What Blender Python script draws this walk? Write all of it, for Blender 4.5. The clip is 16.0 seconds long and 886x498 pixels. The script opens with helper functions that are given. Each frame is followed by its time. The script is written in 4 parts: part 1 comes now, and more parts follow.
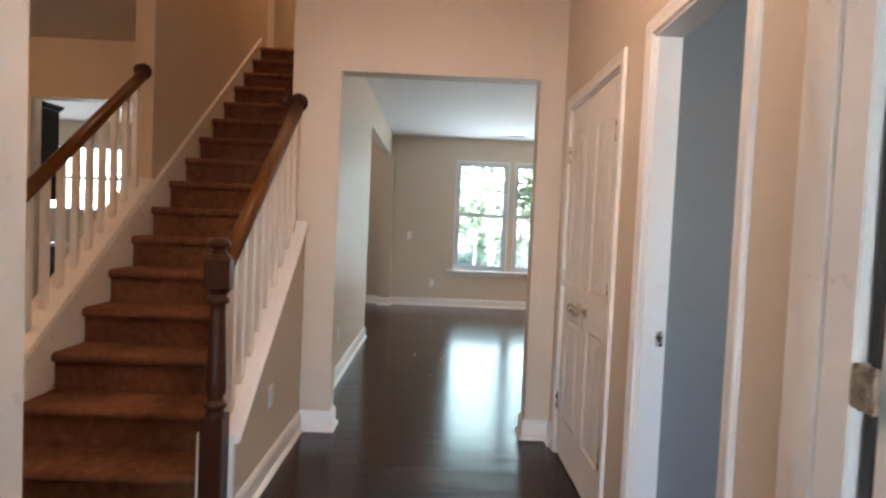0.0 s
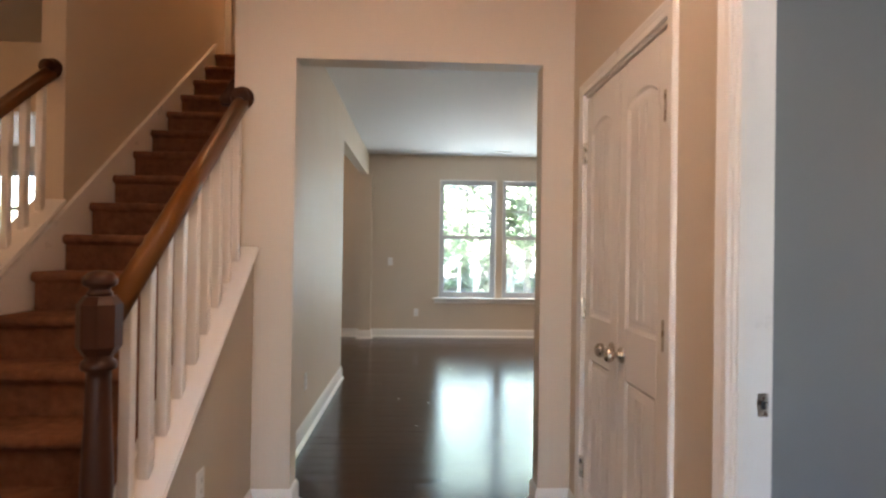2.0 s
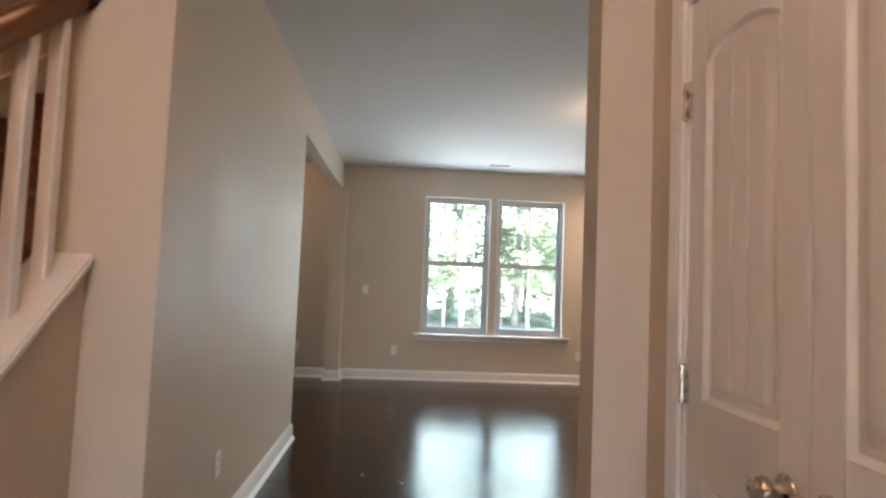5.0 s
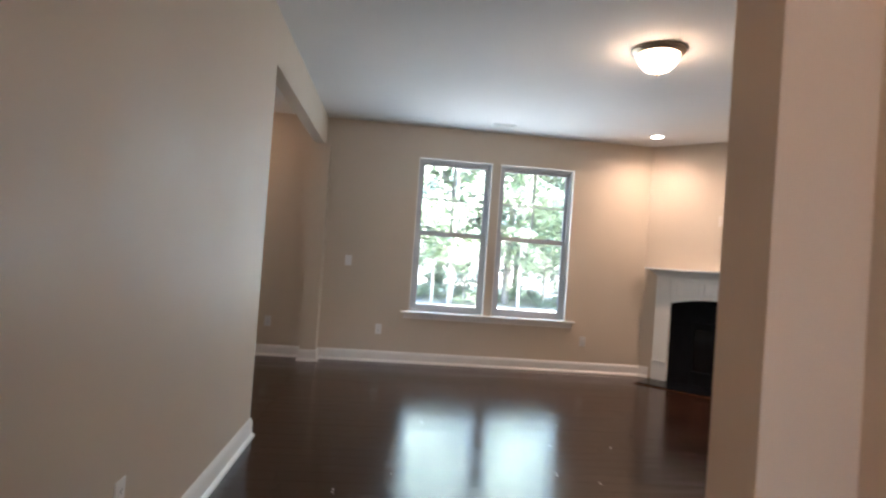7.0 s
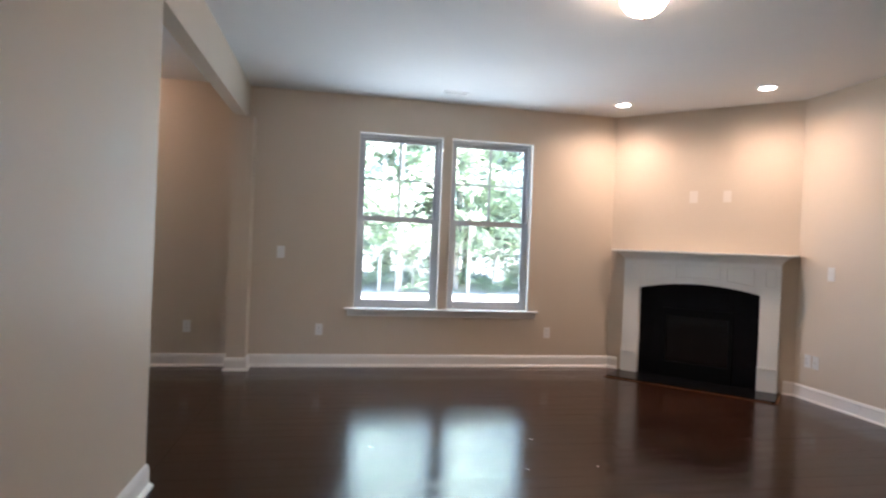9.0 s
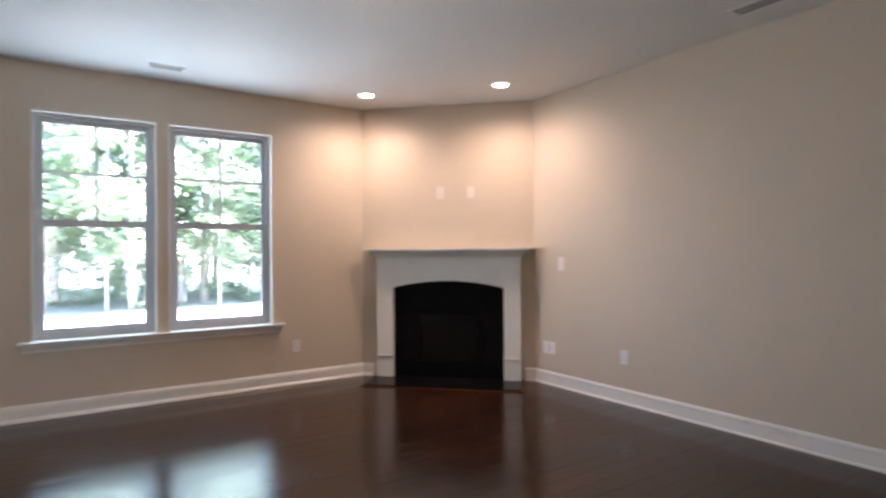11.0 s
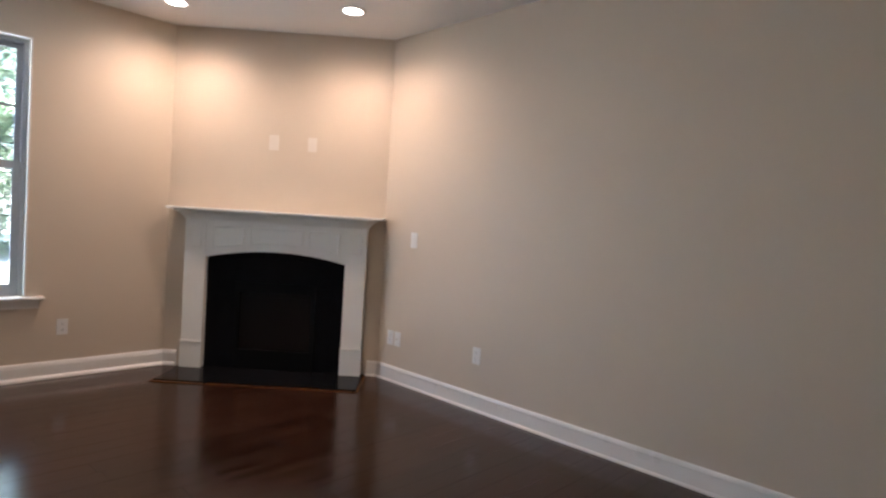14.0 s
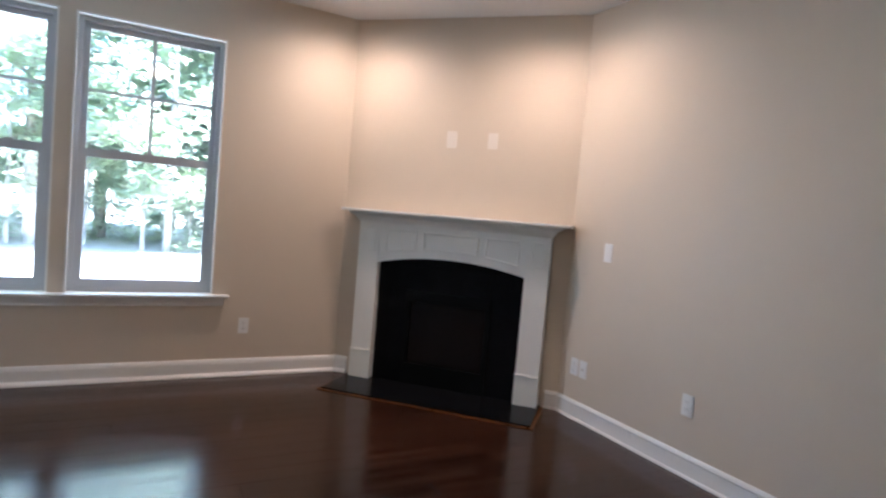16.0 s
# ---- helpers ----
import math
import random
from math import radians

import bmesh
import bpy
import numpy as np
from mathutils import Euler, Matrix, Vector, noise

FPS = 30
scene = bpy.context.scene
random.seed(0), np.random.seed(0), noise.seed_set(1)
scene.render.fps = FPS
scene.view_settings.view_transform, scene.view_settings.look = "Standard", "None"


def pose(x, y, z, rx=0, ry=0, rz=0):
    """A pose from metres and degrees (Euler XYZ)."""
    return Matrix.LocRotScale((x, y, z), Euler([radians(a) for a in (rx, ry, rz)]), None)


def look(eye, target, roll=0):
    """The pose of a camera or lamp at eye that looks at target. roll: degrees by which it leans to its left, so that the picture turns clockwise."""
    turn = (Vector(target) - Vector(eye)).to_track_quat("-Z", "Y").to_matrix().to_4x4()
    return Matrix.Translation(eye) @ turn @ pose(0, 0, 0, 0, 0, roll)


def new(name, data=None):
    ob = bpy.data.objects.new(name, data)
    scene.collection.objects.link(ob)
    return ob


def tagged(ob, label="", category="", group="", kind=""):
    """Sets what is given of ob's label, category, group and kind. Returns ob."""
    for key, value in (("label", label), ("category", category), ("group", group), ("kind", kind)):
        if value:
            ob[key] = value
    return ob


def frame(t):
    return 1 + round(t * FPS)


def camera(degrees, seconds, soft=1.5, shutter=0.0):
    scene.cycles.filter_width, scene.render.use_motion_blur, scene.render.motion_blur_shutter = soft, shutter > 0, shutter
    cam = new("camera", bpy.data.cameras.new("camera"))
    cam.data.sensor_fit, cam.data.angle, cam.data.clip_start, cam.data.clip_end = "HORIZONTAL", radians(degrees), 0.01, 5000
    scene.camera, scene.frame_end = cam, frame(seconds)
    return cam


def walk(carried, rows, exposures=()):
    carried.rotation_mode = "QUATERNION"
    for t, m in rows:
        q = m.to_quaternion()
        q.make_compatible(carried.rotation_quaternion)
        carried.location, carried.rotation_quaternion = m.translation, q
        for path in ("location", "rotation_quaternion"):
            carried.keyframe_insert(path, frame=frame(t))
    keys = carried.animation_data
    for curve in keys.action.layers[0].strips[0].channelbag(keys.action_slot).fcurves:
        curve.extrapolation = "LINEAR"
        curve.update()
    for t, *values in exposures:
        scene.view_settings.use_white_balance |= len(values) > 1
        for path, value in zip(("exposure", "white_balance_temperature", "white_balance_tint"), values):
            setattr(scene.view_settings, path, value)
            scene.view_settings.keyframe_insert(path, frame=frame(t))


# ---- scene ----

# ---------------------------------------------------------------- camera
cam = camera(75.64, 16.0, soft=2.4, shutter=0.5)
PATH = [
    (0.0, -0.000, 0.000, 1.301, -0.68, -2.26, -2.51),
    (0.5, -0.007, 0.165, 1.294, -0.44, -1.97, -2.11),
    (1.0, -0.016, 0.344, 1.292, -1.22, -1.50, -1.82),
    (1.5, -0.017, 0.525, 1.288, -2.01, -0.63, -1.40),
    (2.0, -0.003, 0.714, 1.283, -2.41, 0.32, -0.83),
    (2.5, 0.025, 0.916, 1.276, -1.34, 1.23, -0.27),
    (3.0, 0.040, 1.118, 1.268, -0.82, 2.15, -0.20),
    (3.5, 0.045, 1.323, 1.266, -1.29, 2.86, -0.45),
    (4.0, 0.053, 1.518, 1.274, -2.05, 3.44, -0.85),
    (6.5, 0.047, 2.528, 1.230, -5.74, 1.97, -3.99),
    (7.0, 0.049, 2.726, 1.229, -5.21, 0.95, -4.12),
    (7.5, 0.050, 2.918, 1.230, -4.85, 0.28, -4.09),
    (8.0, 0.058, 3.115, 1.234, -5.66, -0.18, -3.92),
    (10.5, 0.339, 3.859, 1.262, -26.46, 0.25, 0.25),
    (11.0, 0.472, 3.940, 1.256, -33.92, 0.36, 0.43),
    (11.5, 0.608, 4.020, 1.252, -39.56, 0.05, 0.51),
    (12.0, 0.746, 4.101, 1.252, -41.95, -0.63, 0.23),
    (12.5, 0.887, 4.187, 1.251, -43.40, -1.15, -0.69),
    (13.0, 1.028, 4.280, 1.252, -45.86, -1.62, -1.63),
    (13.5, 1.166, 4.380, 1.259, -47.47, -1.92, -2.85),
    (14.0, 1.294, 4.479, 1.270, -45.94, -2.31, -3.54),
    (14.5, 1.408, 4.584, 1.279, -41.77, -2.88, -3.83),
    (15.0, 1.507, 4.697, 1.281, -36.43, -3.10, -4.16),
    (15.5, 1.595, 4.828, 1.279, -32.28, -3.22, -4.66),
    (16.0, 1.677, 4.972, 1.278, -27.61, -3.10, -4.85),
]
walk(cam, [(t, pose(x, y, z, 90 + pitch, roll, yaw)) for t, x, y, z, yaw, pitch, roll in PATH],
     [(0.0, 4.36, 5750, 11), (0.5, 4.34, 6000, 12), (2.5, 4.22, 6080, 13), (4.0, 4.19, 6050, 13), (7.0, 3.94, 5850, 17), (8.0, 3.95, 5700, 16), (10.5, 3.93, 5680, 18), (12.0, 3.84, 5680, 18), (13.5, 3.80, 5700, 17), (16.0, 3.76, 5230, 14)])

# ---------------------------------------------------------------- world, sun, large lights
world = bpy.data.worlds.new("sky")
scene.world = world
world.use_nodes = True
sky = world.node_tree.nodes.new("ShaderNodeTexSky")
sky.sky_type, sky.sun_disc = "NISHITA", False
sky.sun_elevation, sky.sun_rotation = radians(55.1), radians(111)
world.node_tree.links.new(sky.outputs[0], world.node_tree.nodes["Background"].inputs[0])
world.node_tree.nodes["Background"].inputs[1].default_value = 0.15

sun = new("sun", bpy.data.lights.new("sun", "SUN"))
sun.data.energy, sun.data.angle, sun.data.color = 5.0, radians(0.5), (1.0, 0.95, 0.87)
sun.matrix_world = look((13, -5, 20), (0, 0, 0))


def area_lamp(name, m, w, h, power, color):
    lamp = new(name, bpy.data.lights.new(name, "AREA"))
    lamp.data.shape, lamp.data.size, lamp.data.size_y = "RECTANGLE", w, h
    lamp.data.energy, lamp.data.color = power, color
    lamp.matrix_world = m
    return lamp


def spot_lamp(name, place, power, size, blend, color, radius=0.05):
    lamp = new(name, bpy.data.lights.new(name, "SPOT"))
    lamp.data.energy, lamp.data.spot_size, lamp.data.spot_blend = power, radians(size), blend
    lamp.data.color, lamp.data.shadow_soft_size = color, radius
    lamp.matrix_world = look(place, (place[0], place[1] + 0.001, 0))
    return lamp


# added fill lamp for the kitchen, in the opening of an unseen wide window
area_lamp("kitchen_fill", look((-3.4, 9.52, 1.5), (-3.4, 0, 1.1)), 1.7, 1.5, 1.0, (1.0, 0.90, 0.78))
# skylight standing in the openings of the two living room windows
for wx, ww in ((0.7265, 0.84), (1.694, 0.86)):
    area_lamp("window_skylight", look((wx, 9.335, 1.485), (wx, 0, 1.485)), ww, 1.76, 0.95, (0.68, 0.93, 0.99))
# Added fill lamp in the study's unseen opening, for the blue wall.
area_lamp("study_fill", look((1.215, -1.80, 1.54), (1.215, 4, 1.4)), 0.56, 0.9, 0.85, (0.90, 0.96, 1.0))
for sx, sy in ((2.873, 8.772), (3.72, 7.835)):
    spot_lamp("recessed_bulb", (sx, sy, 2.712), 5.3, 165, 1.0, (1.0, 0.70, 0.48))

# ---------------------------------------------------------------- materials


def material(name, color, rough=0.5, metal=0.0, scale=8.0, var=0.08, bump=0.1, bump_scale=120.0, bump_dist=0.002,
             stretch=(1, 1, 1), per_object=0.0, coat=0.0, rough_var=0.08, second=0.5, spec=0.5, sheen=0.0):
    m = bpy.data.materials.new(name)
    m.use_nodes = True
    nt = m.node_tree
    b = nt.nodes["Principled BSDF"]
    link = nt.links.new
    co = nt.nodes.new("ShaderNodeTexCoord")
    mp = nt.nodes.new("ShaderNodeMapping")
    mp.inputs["Scale"].default_value = stretch
    link(co.outputs["Object"], mp.inputs["Vector"])
    vec = mp.outputs["Vector"]
    if per_object:
        info = nt.nodes.new("ShaderNodeObjectInfo")
        off = nt.nodes.new("ShaderNodeVectorMath")
        off.operation = "MULTIPLY_ADD"
        comb = nt.nodes.new("ShaderNodeCombineXYZ")
        for i in range(3):
            link(info.outputs["Random"], comb.inputs[i])
        link(comb.outputs[0], off.inputs[0])
        off.inputs[1].default_value = (37.0, 53.0, 71.0)
        link(vec, off.inputs[2])
        vec = off.outputs[0]
    n1 = nt.nodes.new("ShaderNodeTexNoise")
    n1.inputs["Scale"].default_value, n1.inputs["Detail"].default_value = scale, 6
    n2 = nt.nodes.new("ShaderNodeTexNoise")
    n2.inputs["Scale"].default_value, n2.inputs["Detail"].default_value = scale * 0.13, 3
    for n in (n1, n2):
        link(vec, n.inputs["Vector"])
    mix = nt.nodes.new("ShaderNodeMath")
    mix.operation = "MULTIPLY_ADD"
    link(n2.outputs["Fac"], mix.inputs[0])
    mix.inputs[1].default_value = second
    link(n1.outputs["Fac"], mix.inputs[2])
    val = mix.outputs[0]
    centre = 0.5 + 0.5 * second
    if per_object:
        add = nt.nodes.new("ShaderNodeMath")
        add.operation = "MULTIPLY_ADD"
        link(info.outputs["Random"], add.inputs[0])
        add.inputs[1].default_value = per_object
        link(val, add.inputs[2])
        val = add.outputs[0]
        centre += per_object * 0.5
    ramp = nt.nodes.new("ShaderNodeMapRange")
    ramp.inputs["From Min"].default_value, ramp.inputs["From Max"].default_value = centre - 0.4, centre + 0.4
    ramp.inputs["To Min"].default_value, ramp.inputs["To Max"].default_value = 1 - var, 1 + var
    link(val, ramp.inputs["Value"])
    mul = nt.nodes.new("ShaderNodeVectorMath")
    mul.operation = "SCALE"
    mul.inputs[0].default_value = color
    link(ramp.outputs[0], mul.inputs["Scale"])
    link(mul.outputs[0], b.inputs["Base Color"])
    rr = nt.nodes.new("ShaderNodeMapRange")
    rr.inputs["From Min"].default_value, rr.inputs["From Max"].default_value = 0.3, 0.7
    rr.inputs["To Min"].default_value, rr.inputs["To Max"].default_value = max(0.02, rough - rough_var), min(1, rough + rough_var)
    link(n1.outputs["Fac"], rr.inputs["Value"])
    link(rr.outputs[0], b.inputs["Roughness"])
    b.inputs["Metallic"].default_value = metal
    b.inputs["Coat Weight"].default_value = coat
    b.inputs["Coat Roughness"].default_value = 0.12
    b.inputs["Specular IOR Level"].default_value = spec
    b.inputs["Sheen Weight"].default_value = sheen
    if bump:
        n3 = nt.nodes.new("ShaderNodeTexNoise")
        n3.inputs["Scale"].default_value, n3.inputs["Detail"].default_value = bump_scale, 3
        link(vec, n3.inputs["Vector"])
        bp = nt.nodes.new("ShaderNodeBump")
        bp.inputs["Strength"].default_value, bp.inputs["Distance"].default_value = bump, bump_dist
        link(n3.outputs["Fac"], bp.inputs["Height"])
        link(bp.outputs["Normal"], b.inputs["Normal"])
    return m


def glow(name, color, strength):
    m = bpy.data.materials.new(name)
    m.use_nodes = True
    b = m.node_tree.nodes["Principled BSDF"]
    b.inputs["Base Color"].default_value = (0.9, 0.88, 0.82, 1)
    b.inputs["Roughness"].default_value = 0.25
    b.inputs["Emission Color"].default_value = (*color, 1)
    b.inputs["Emission Strength"].default_value = strength
    return m


def clear_glass(name):
    m = bpy.data.materials.new(name)
    m.use_nodes = True
    b = m.node_tree.nodes["Principled BSDF"]
    b.inputs["Base Color"].default_value = (0.96, 0.98, 0.98, 1)
    b.inputs["Roughness"].default_value = 0.0
    b.inputs["IOR"].default_value = 1.45
    b.inputs["Transmission Weight"].default_value = 1.0
    return m


PAINT = material("beige_wall_paint", (0.618, 0.530, 0.424), 0.54, scale=3.0, var=0.025, bump=0.12, bump_scale=260, bump_dist=0.0008)
BLUE = material("blue_grey_wall_paint", (0.325, 0.322, 0.312), 0.6, scale=3.0, var=0.03, bump=0.12, bump_scale=260, bump_dist=0.0008)
CEIL = material("white_ceiling_paint", (0.78, 0.77, 0.75), 0.85, scale=5.0, var=0.02, bump=0.25, bump_scale=180, bump_dist=0.001)
TRIM = material("white_semi_gloss_trim", (0.80, 0.775, 0.74), 0.34, scale=6.0, var=0.03, bump=0.05, bump_scale=60, bump_dist=0.0006)
DOORP = material("white_door_paint", (0.80, 0.775, 0.74), 0.45, scale=12.0, var=0.008, bump=0.0, bump_scale=80, bump_dist=0.0005, stretch=(1, 1, 0.08))
# White vinyl, with the grey of its backlit shade put into the colour.
VINYL = material("white_vinyl_greyed_as_backlit", (0.47, 0.475, 0.50), 0.40, scale=6.0, var=0.02, bump=0.0)
FLOOR = material("dark_walnut_plank", (0.031, 0.0118, 0.0060), 0.185, scale=14, var=0.60, bump=0.05, bump_scale=14, bump_dist=0.0014,
                 stretch=(0.09, 1, 1), per_object=0.35, rough_var=0.06, spec=0.40)
UNDER = material("dark_floor_joint", (0.012, 0.007, 0.005), 0.7, bump=0.0)
CARPET = material("brown_stair_carpet", (0.260, 0.122, 0.072), 0.95, scale=22, var=0.42, bump=1.0, bump_scale=260, bump_dist=0.008, spec=0.05, second=0.8)
RAILW = material("stained_oak_handrail", (0.125, 0.043, 0.007), 0.32, scale=22, var=0.55, bump=0.08, bump_scale=90, bump_dist=0.0008, stretch=(1, 0.10, 0.12), spec=0.28)
NEWELW = material("dark_stained_newel_wood", (0.050, 0.017, 0.008), 0.34, spec=0.22, scale=22, var=0.40, bump=0.08, bump_scale=80, bump_dist=0.0008, stretch=(1, 1, 0.08))
NICKEL = material("satin_nickel", (0.55, 0.50, 0.43), 0.28, metal=1.0, scale=40, var=0.05, bump=0.02)
BRONZE = material("brushed_bronze_nickel_ring", (0.60, 0.50, 0.40), 0.42, metal=1.0, scale=40, var=0.06, bump=0.02)
PLASTIC = material("white_plastic_plate", (0.82, 0.81, 0.79), 0.35, scale=8, var=0.01, bump=0.0)
DARKSLOT = material("dark_slot", (0.02, 0.02, 0.02), 0.6, bump=0.0)
GRANITE = material("black_granite", (0.006, 0.006, 0.007), 0.18, scale=90, var=0.6, bump=0.0, rough_var=0.04, spec=0.13)
IRON = material("black_firebox_metal", (0.004, 0.004, 0.004), 0.6, scale=30, var=0.3, bump=0.1, bump_scale=120, spec=0.08)
# Dark mottled liner behind the fire glass.
BRICKD = material("dark_firebrick_liner", (0.03, 0.027, 0.024), 0.8, scale=20, var=0.4, bump=0.4, bump_scale=60)
MANTEL = material("white_mantel_paint", (0.84, 0.82, 0.77), 0.36, scale=6.0, var=0.03, bump=0.05, bump_scale=60, bump_dist=0.0006)
ESPRESSO = material("espresso_cabinet_wood", (0.014, 0.009, 0.007), 0.75, spec=0.06, scale=20, var=0.4, bump=0.06, bump_scale=70, stretch=(1, 1, 0.1))
COUNTER = material("light_stone_counter", (0.55, 0.52, 0.48), 0.2, scale=40, var=0.2, bump=0.0)
BARK = material("tree_bark", (0.36, 0.33, 0.29), 0.9, scale=9, var=0.5, bump=0.7, bump_scale=20, bump_dist=0.02, stretch=(1, 1, 0.25))
LEAF = material("green_leaves", (0.108, 0.150, 0.086), 0.55, scale=0.7, var=0.3, bump=0.0, per_object=0.5)
_nt = LEAF.node_tree
_tr, _mx = _nt.nodes.new("ShaderNodeBsdfTranslucent"), _nt.nodes.new("ShaderNodeMixShader")
_tr.inputs[0].default_value, _mx.inputs[0].default_value = (0.64, 0.72, 0.56, 1), 0.68
_nt.links.new(_nt.nodes["Principled BSDF"].outputs[0], _mx.inputs[1])
_nt.links.new(_tr.outputs[0], _mx.inputs[2])
_nt.links.new(_mx.outputs[0], _nt.nodes["Material Output"].inputs[0])
GRASS = material("dry_lawn", (0.44, 0.42, 0.37), 0.95, scale=2.5, var=0.4, bump=0.6, bump_scale=30, bump_dist=0.03)
SIDING = material("pale_siding", (0.55, 0.54, 0.50), 0.7, scale=4, var=0.05, bump=0.1)
CONCRETE = material("porch_concrete", (0.42, 0.40, 0.37), 0.85, scale=6, var=0.15, bump=0.3, bump_scale=80)
DOMEGLASS = glow("lit_frosted_glass", (1.0, 0.70, 0.44), 3.1)
FOYERGLASS = glow("lit_glass_unseen_foyer_light", (1.0, 0.61, 0.37), 4.1)
STAIRGLASS = glow("lit_amber_glass_unseen_lights", (1.0, 0.53, 0.24), 5.6)
KITCHENGLASS = glow("lit_glass_added_kitchen_fill", (1.0, 0.66, 0.42), 1.6)
SPOTGLASS = glow("lit_recessed_lens", (1.0, 0.84, 0.66), 2.1)
GLASS = clear_glass("window_glass")
PLATEP = material("wall_plate_painted_beige", (0.70, 0.645, 0.58), 0.45, scale=8, var=0.01, bump=0.0)
# Paler than BARK: sunlight on the trunks is put into the colour.
PALEBARK = material("bark_paled_as_sunlit", (0.46, 0.43, 0.39), 0.9, scale=9, var=0.3, bump=0.7, bump_scale=20, bump_dist=0.02, stretch=(1, 1, 0.25))
FIREGLASS = material("smoked_fire_glass", (0.007, 0.006, 0.006), 0.10, bump=0.0, rough_var=0.02, var=0.1, spec=0.3)

# ---------------------------------------------------------------- mesh helpers


def link_mesh(name, bm, mat, parent=None, label="", smooth=False):
    me = bpy.data.meshes.new(name)
    bmesh.ops.recalc_face_normals(bm, faces=bm.faces)
    if smooth:
        for fc in bm.faces:
            fc.smooth = True
    bm.to_mesh(me)
    bm.free()
    me.materials.append(mat)
    ob = new(name, me)
    ob.parent = parent
    if label:
        ob["label"] = label
    return ob


def part(name, bm, mat, parent, label="", smooth=False):
    return link_mesh(name, bm, mat, parent, label, smooth)


def thing(name, m, label, category, group=""):
    e = new(name)
    e.empty_display_size = 0.1
    e.matrix_world = m
    return tagged(e, label, category, group)


def structure(name, bm, mat, label="", category=""):
    return tagged(link_mesh(name, bm, mat), label, category, "", "structure")


def add_box(bm, x0, x1, y0, y1, z0, z1, bevel=0.0, seg=2):
    vs = [bm.verts.new((x, y, z)) for x in (x0, x1) for y in (y0, y1) for z in (z0, z1)]
    fs = [bm.faces.new([vs[i] for i in q]) for q in
          ((0, 1, 3, 2), (4, 6, 7, 5), (0, 4, 5, 1), (2, 3, 7, 6), (0, 2, 6, 4), (1, 5, 7, 3))]
    if bevel:
        es = list({e for fc in fs for e in fc.edges})
        bmesh.ops.bevel(bm, geom=es, offset=bevel, segments=seg, affect="EDGES", clamp_overlap=True)
    return bm


def box(x0, x1, y0, y1, z0, z1, bevel=0.0, seg=2):
    return add_box(bmesh.new(), x0, x1, y0, y1, z0, z1, bevel, seg)


def boxes(rows, bevel=0.0):
    bm = bmesh.new()
    for r in rows:
        add_box(bm, *r, bevel=bevel)
    return bm


def add_lathe(bm, profile, n=28, centre=(0, 0, 0), axis="z", ring=False):
    rings = []
    for r, h in profile:
        loop = []
        for i in range(n):
            a = 2 * math.pi * i / n
            p = Vector((r * math.cos(a), r * math.sin(a), h))
            if axis == "x":
                p = Vector((p.z, p.x, p.y))
            if axis == "y":
                p = Vector((p.x, p.z, p.y))
            loop.append(bm.verts.new(p + Vector(centre)))
        rings.append(loop)
    for a, b in zip(rings, rings[1:]):
        for i in range(n):
            bm.faces.new((a[i], a[(i + 1) % n], b[(i + 1) % n], b[i]))
    if ring:
        for i in range(n):
            bm.faces.new((rings[-1][i], rings[-1][(i + 1) % n], rings[0][(i + 1) % n], rings[0][i]))
    else:
        bm.faces.new(rings[0])
        bm.faces.new(rings[-1])
    return bm


def lathe(profile, n=28, centre=(0, 0, 0), axis="z", ring=False):
    return add_lathe(bmesh.new(), profile, n, centre, axis, ring)


def add_sweep(bm, path, profile, normal, closed=False):
    """Carries a profile of (along the normal, to the side) along a path lying in the plane of that normal."""
    pts = [Vector(p) for p in path]
    nrm = Vector(normal).normalized()
    n = len(pts)
    rings = []
    for i, p in enumerate(pts):
        before = (p - pts[i - 1]).normalized() if i or closed else None
        after = (pts[(i + 1) % n] - p).normalized() if i < n - 1 or closed else None
        if before is None:
            before = after
        if after is None:
            after = before
        s0, s1 = before.cross(nrm), after.cross(nrm)
        side = (s0 + s1).normalized()
        side = side / max(0.35, side.dot(s0))
        rings.append([bm.verts.new(p + nrm * a + side * b) for a, b in profile])
    m = len(profile)
    last = n if closed else n - 1
    for i in range(last):
        a, b = rings[i], rings[(i + 1) % n]
        for j in range(m):
            bm.faces.new((a[j], a[(j + 1) % m], b[(j + 1) % m], b[j]))
    if not closed:
        bm.faces.new(rings[0])
        bm.faces.new(rings[-1])
    return bm


def sweep(path, profile, normal, closed=False):
    return add_sweep(bmesh.new(), path, profile, normal, closed)


def add_prism(bm, outline, axis, lo, hi):
    """A flat outline of (a, b) pushed along an axis: x gives (y, z), y gives (x, z), z gives (x, y)."""
    def at(a, b, c):
        return {"x": (c, a, b), "y": (a, c, b), "z": (a, b, c)}[axis]
    v0 = [bm.verts.new(at(a, b, lo)) for a, b in outline]
    v1 = [bm.verts.new(at(a, b, hi)) for a, b in outline]
    bm.faces.new(v0)
    bm.faces.new(v1)
    for i in range(len(v0)):
        j = (i + 1) % len(v0)
        bm.faces.new((v0[i], v0[j], v1[j], v1[i]))
    return bm


def prism(outline, axis, lo, hi):
    return add_prism(bmesh.new(), outline, axis, lo, hi)


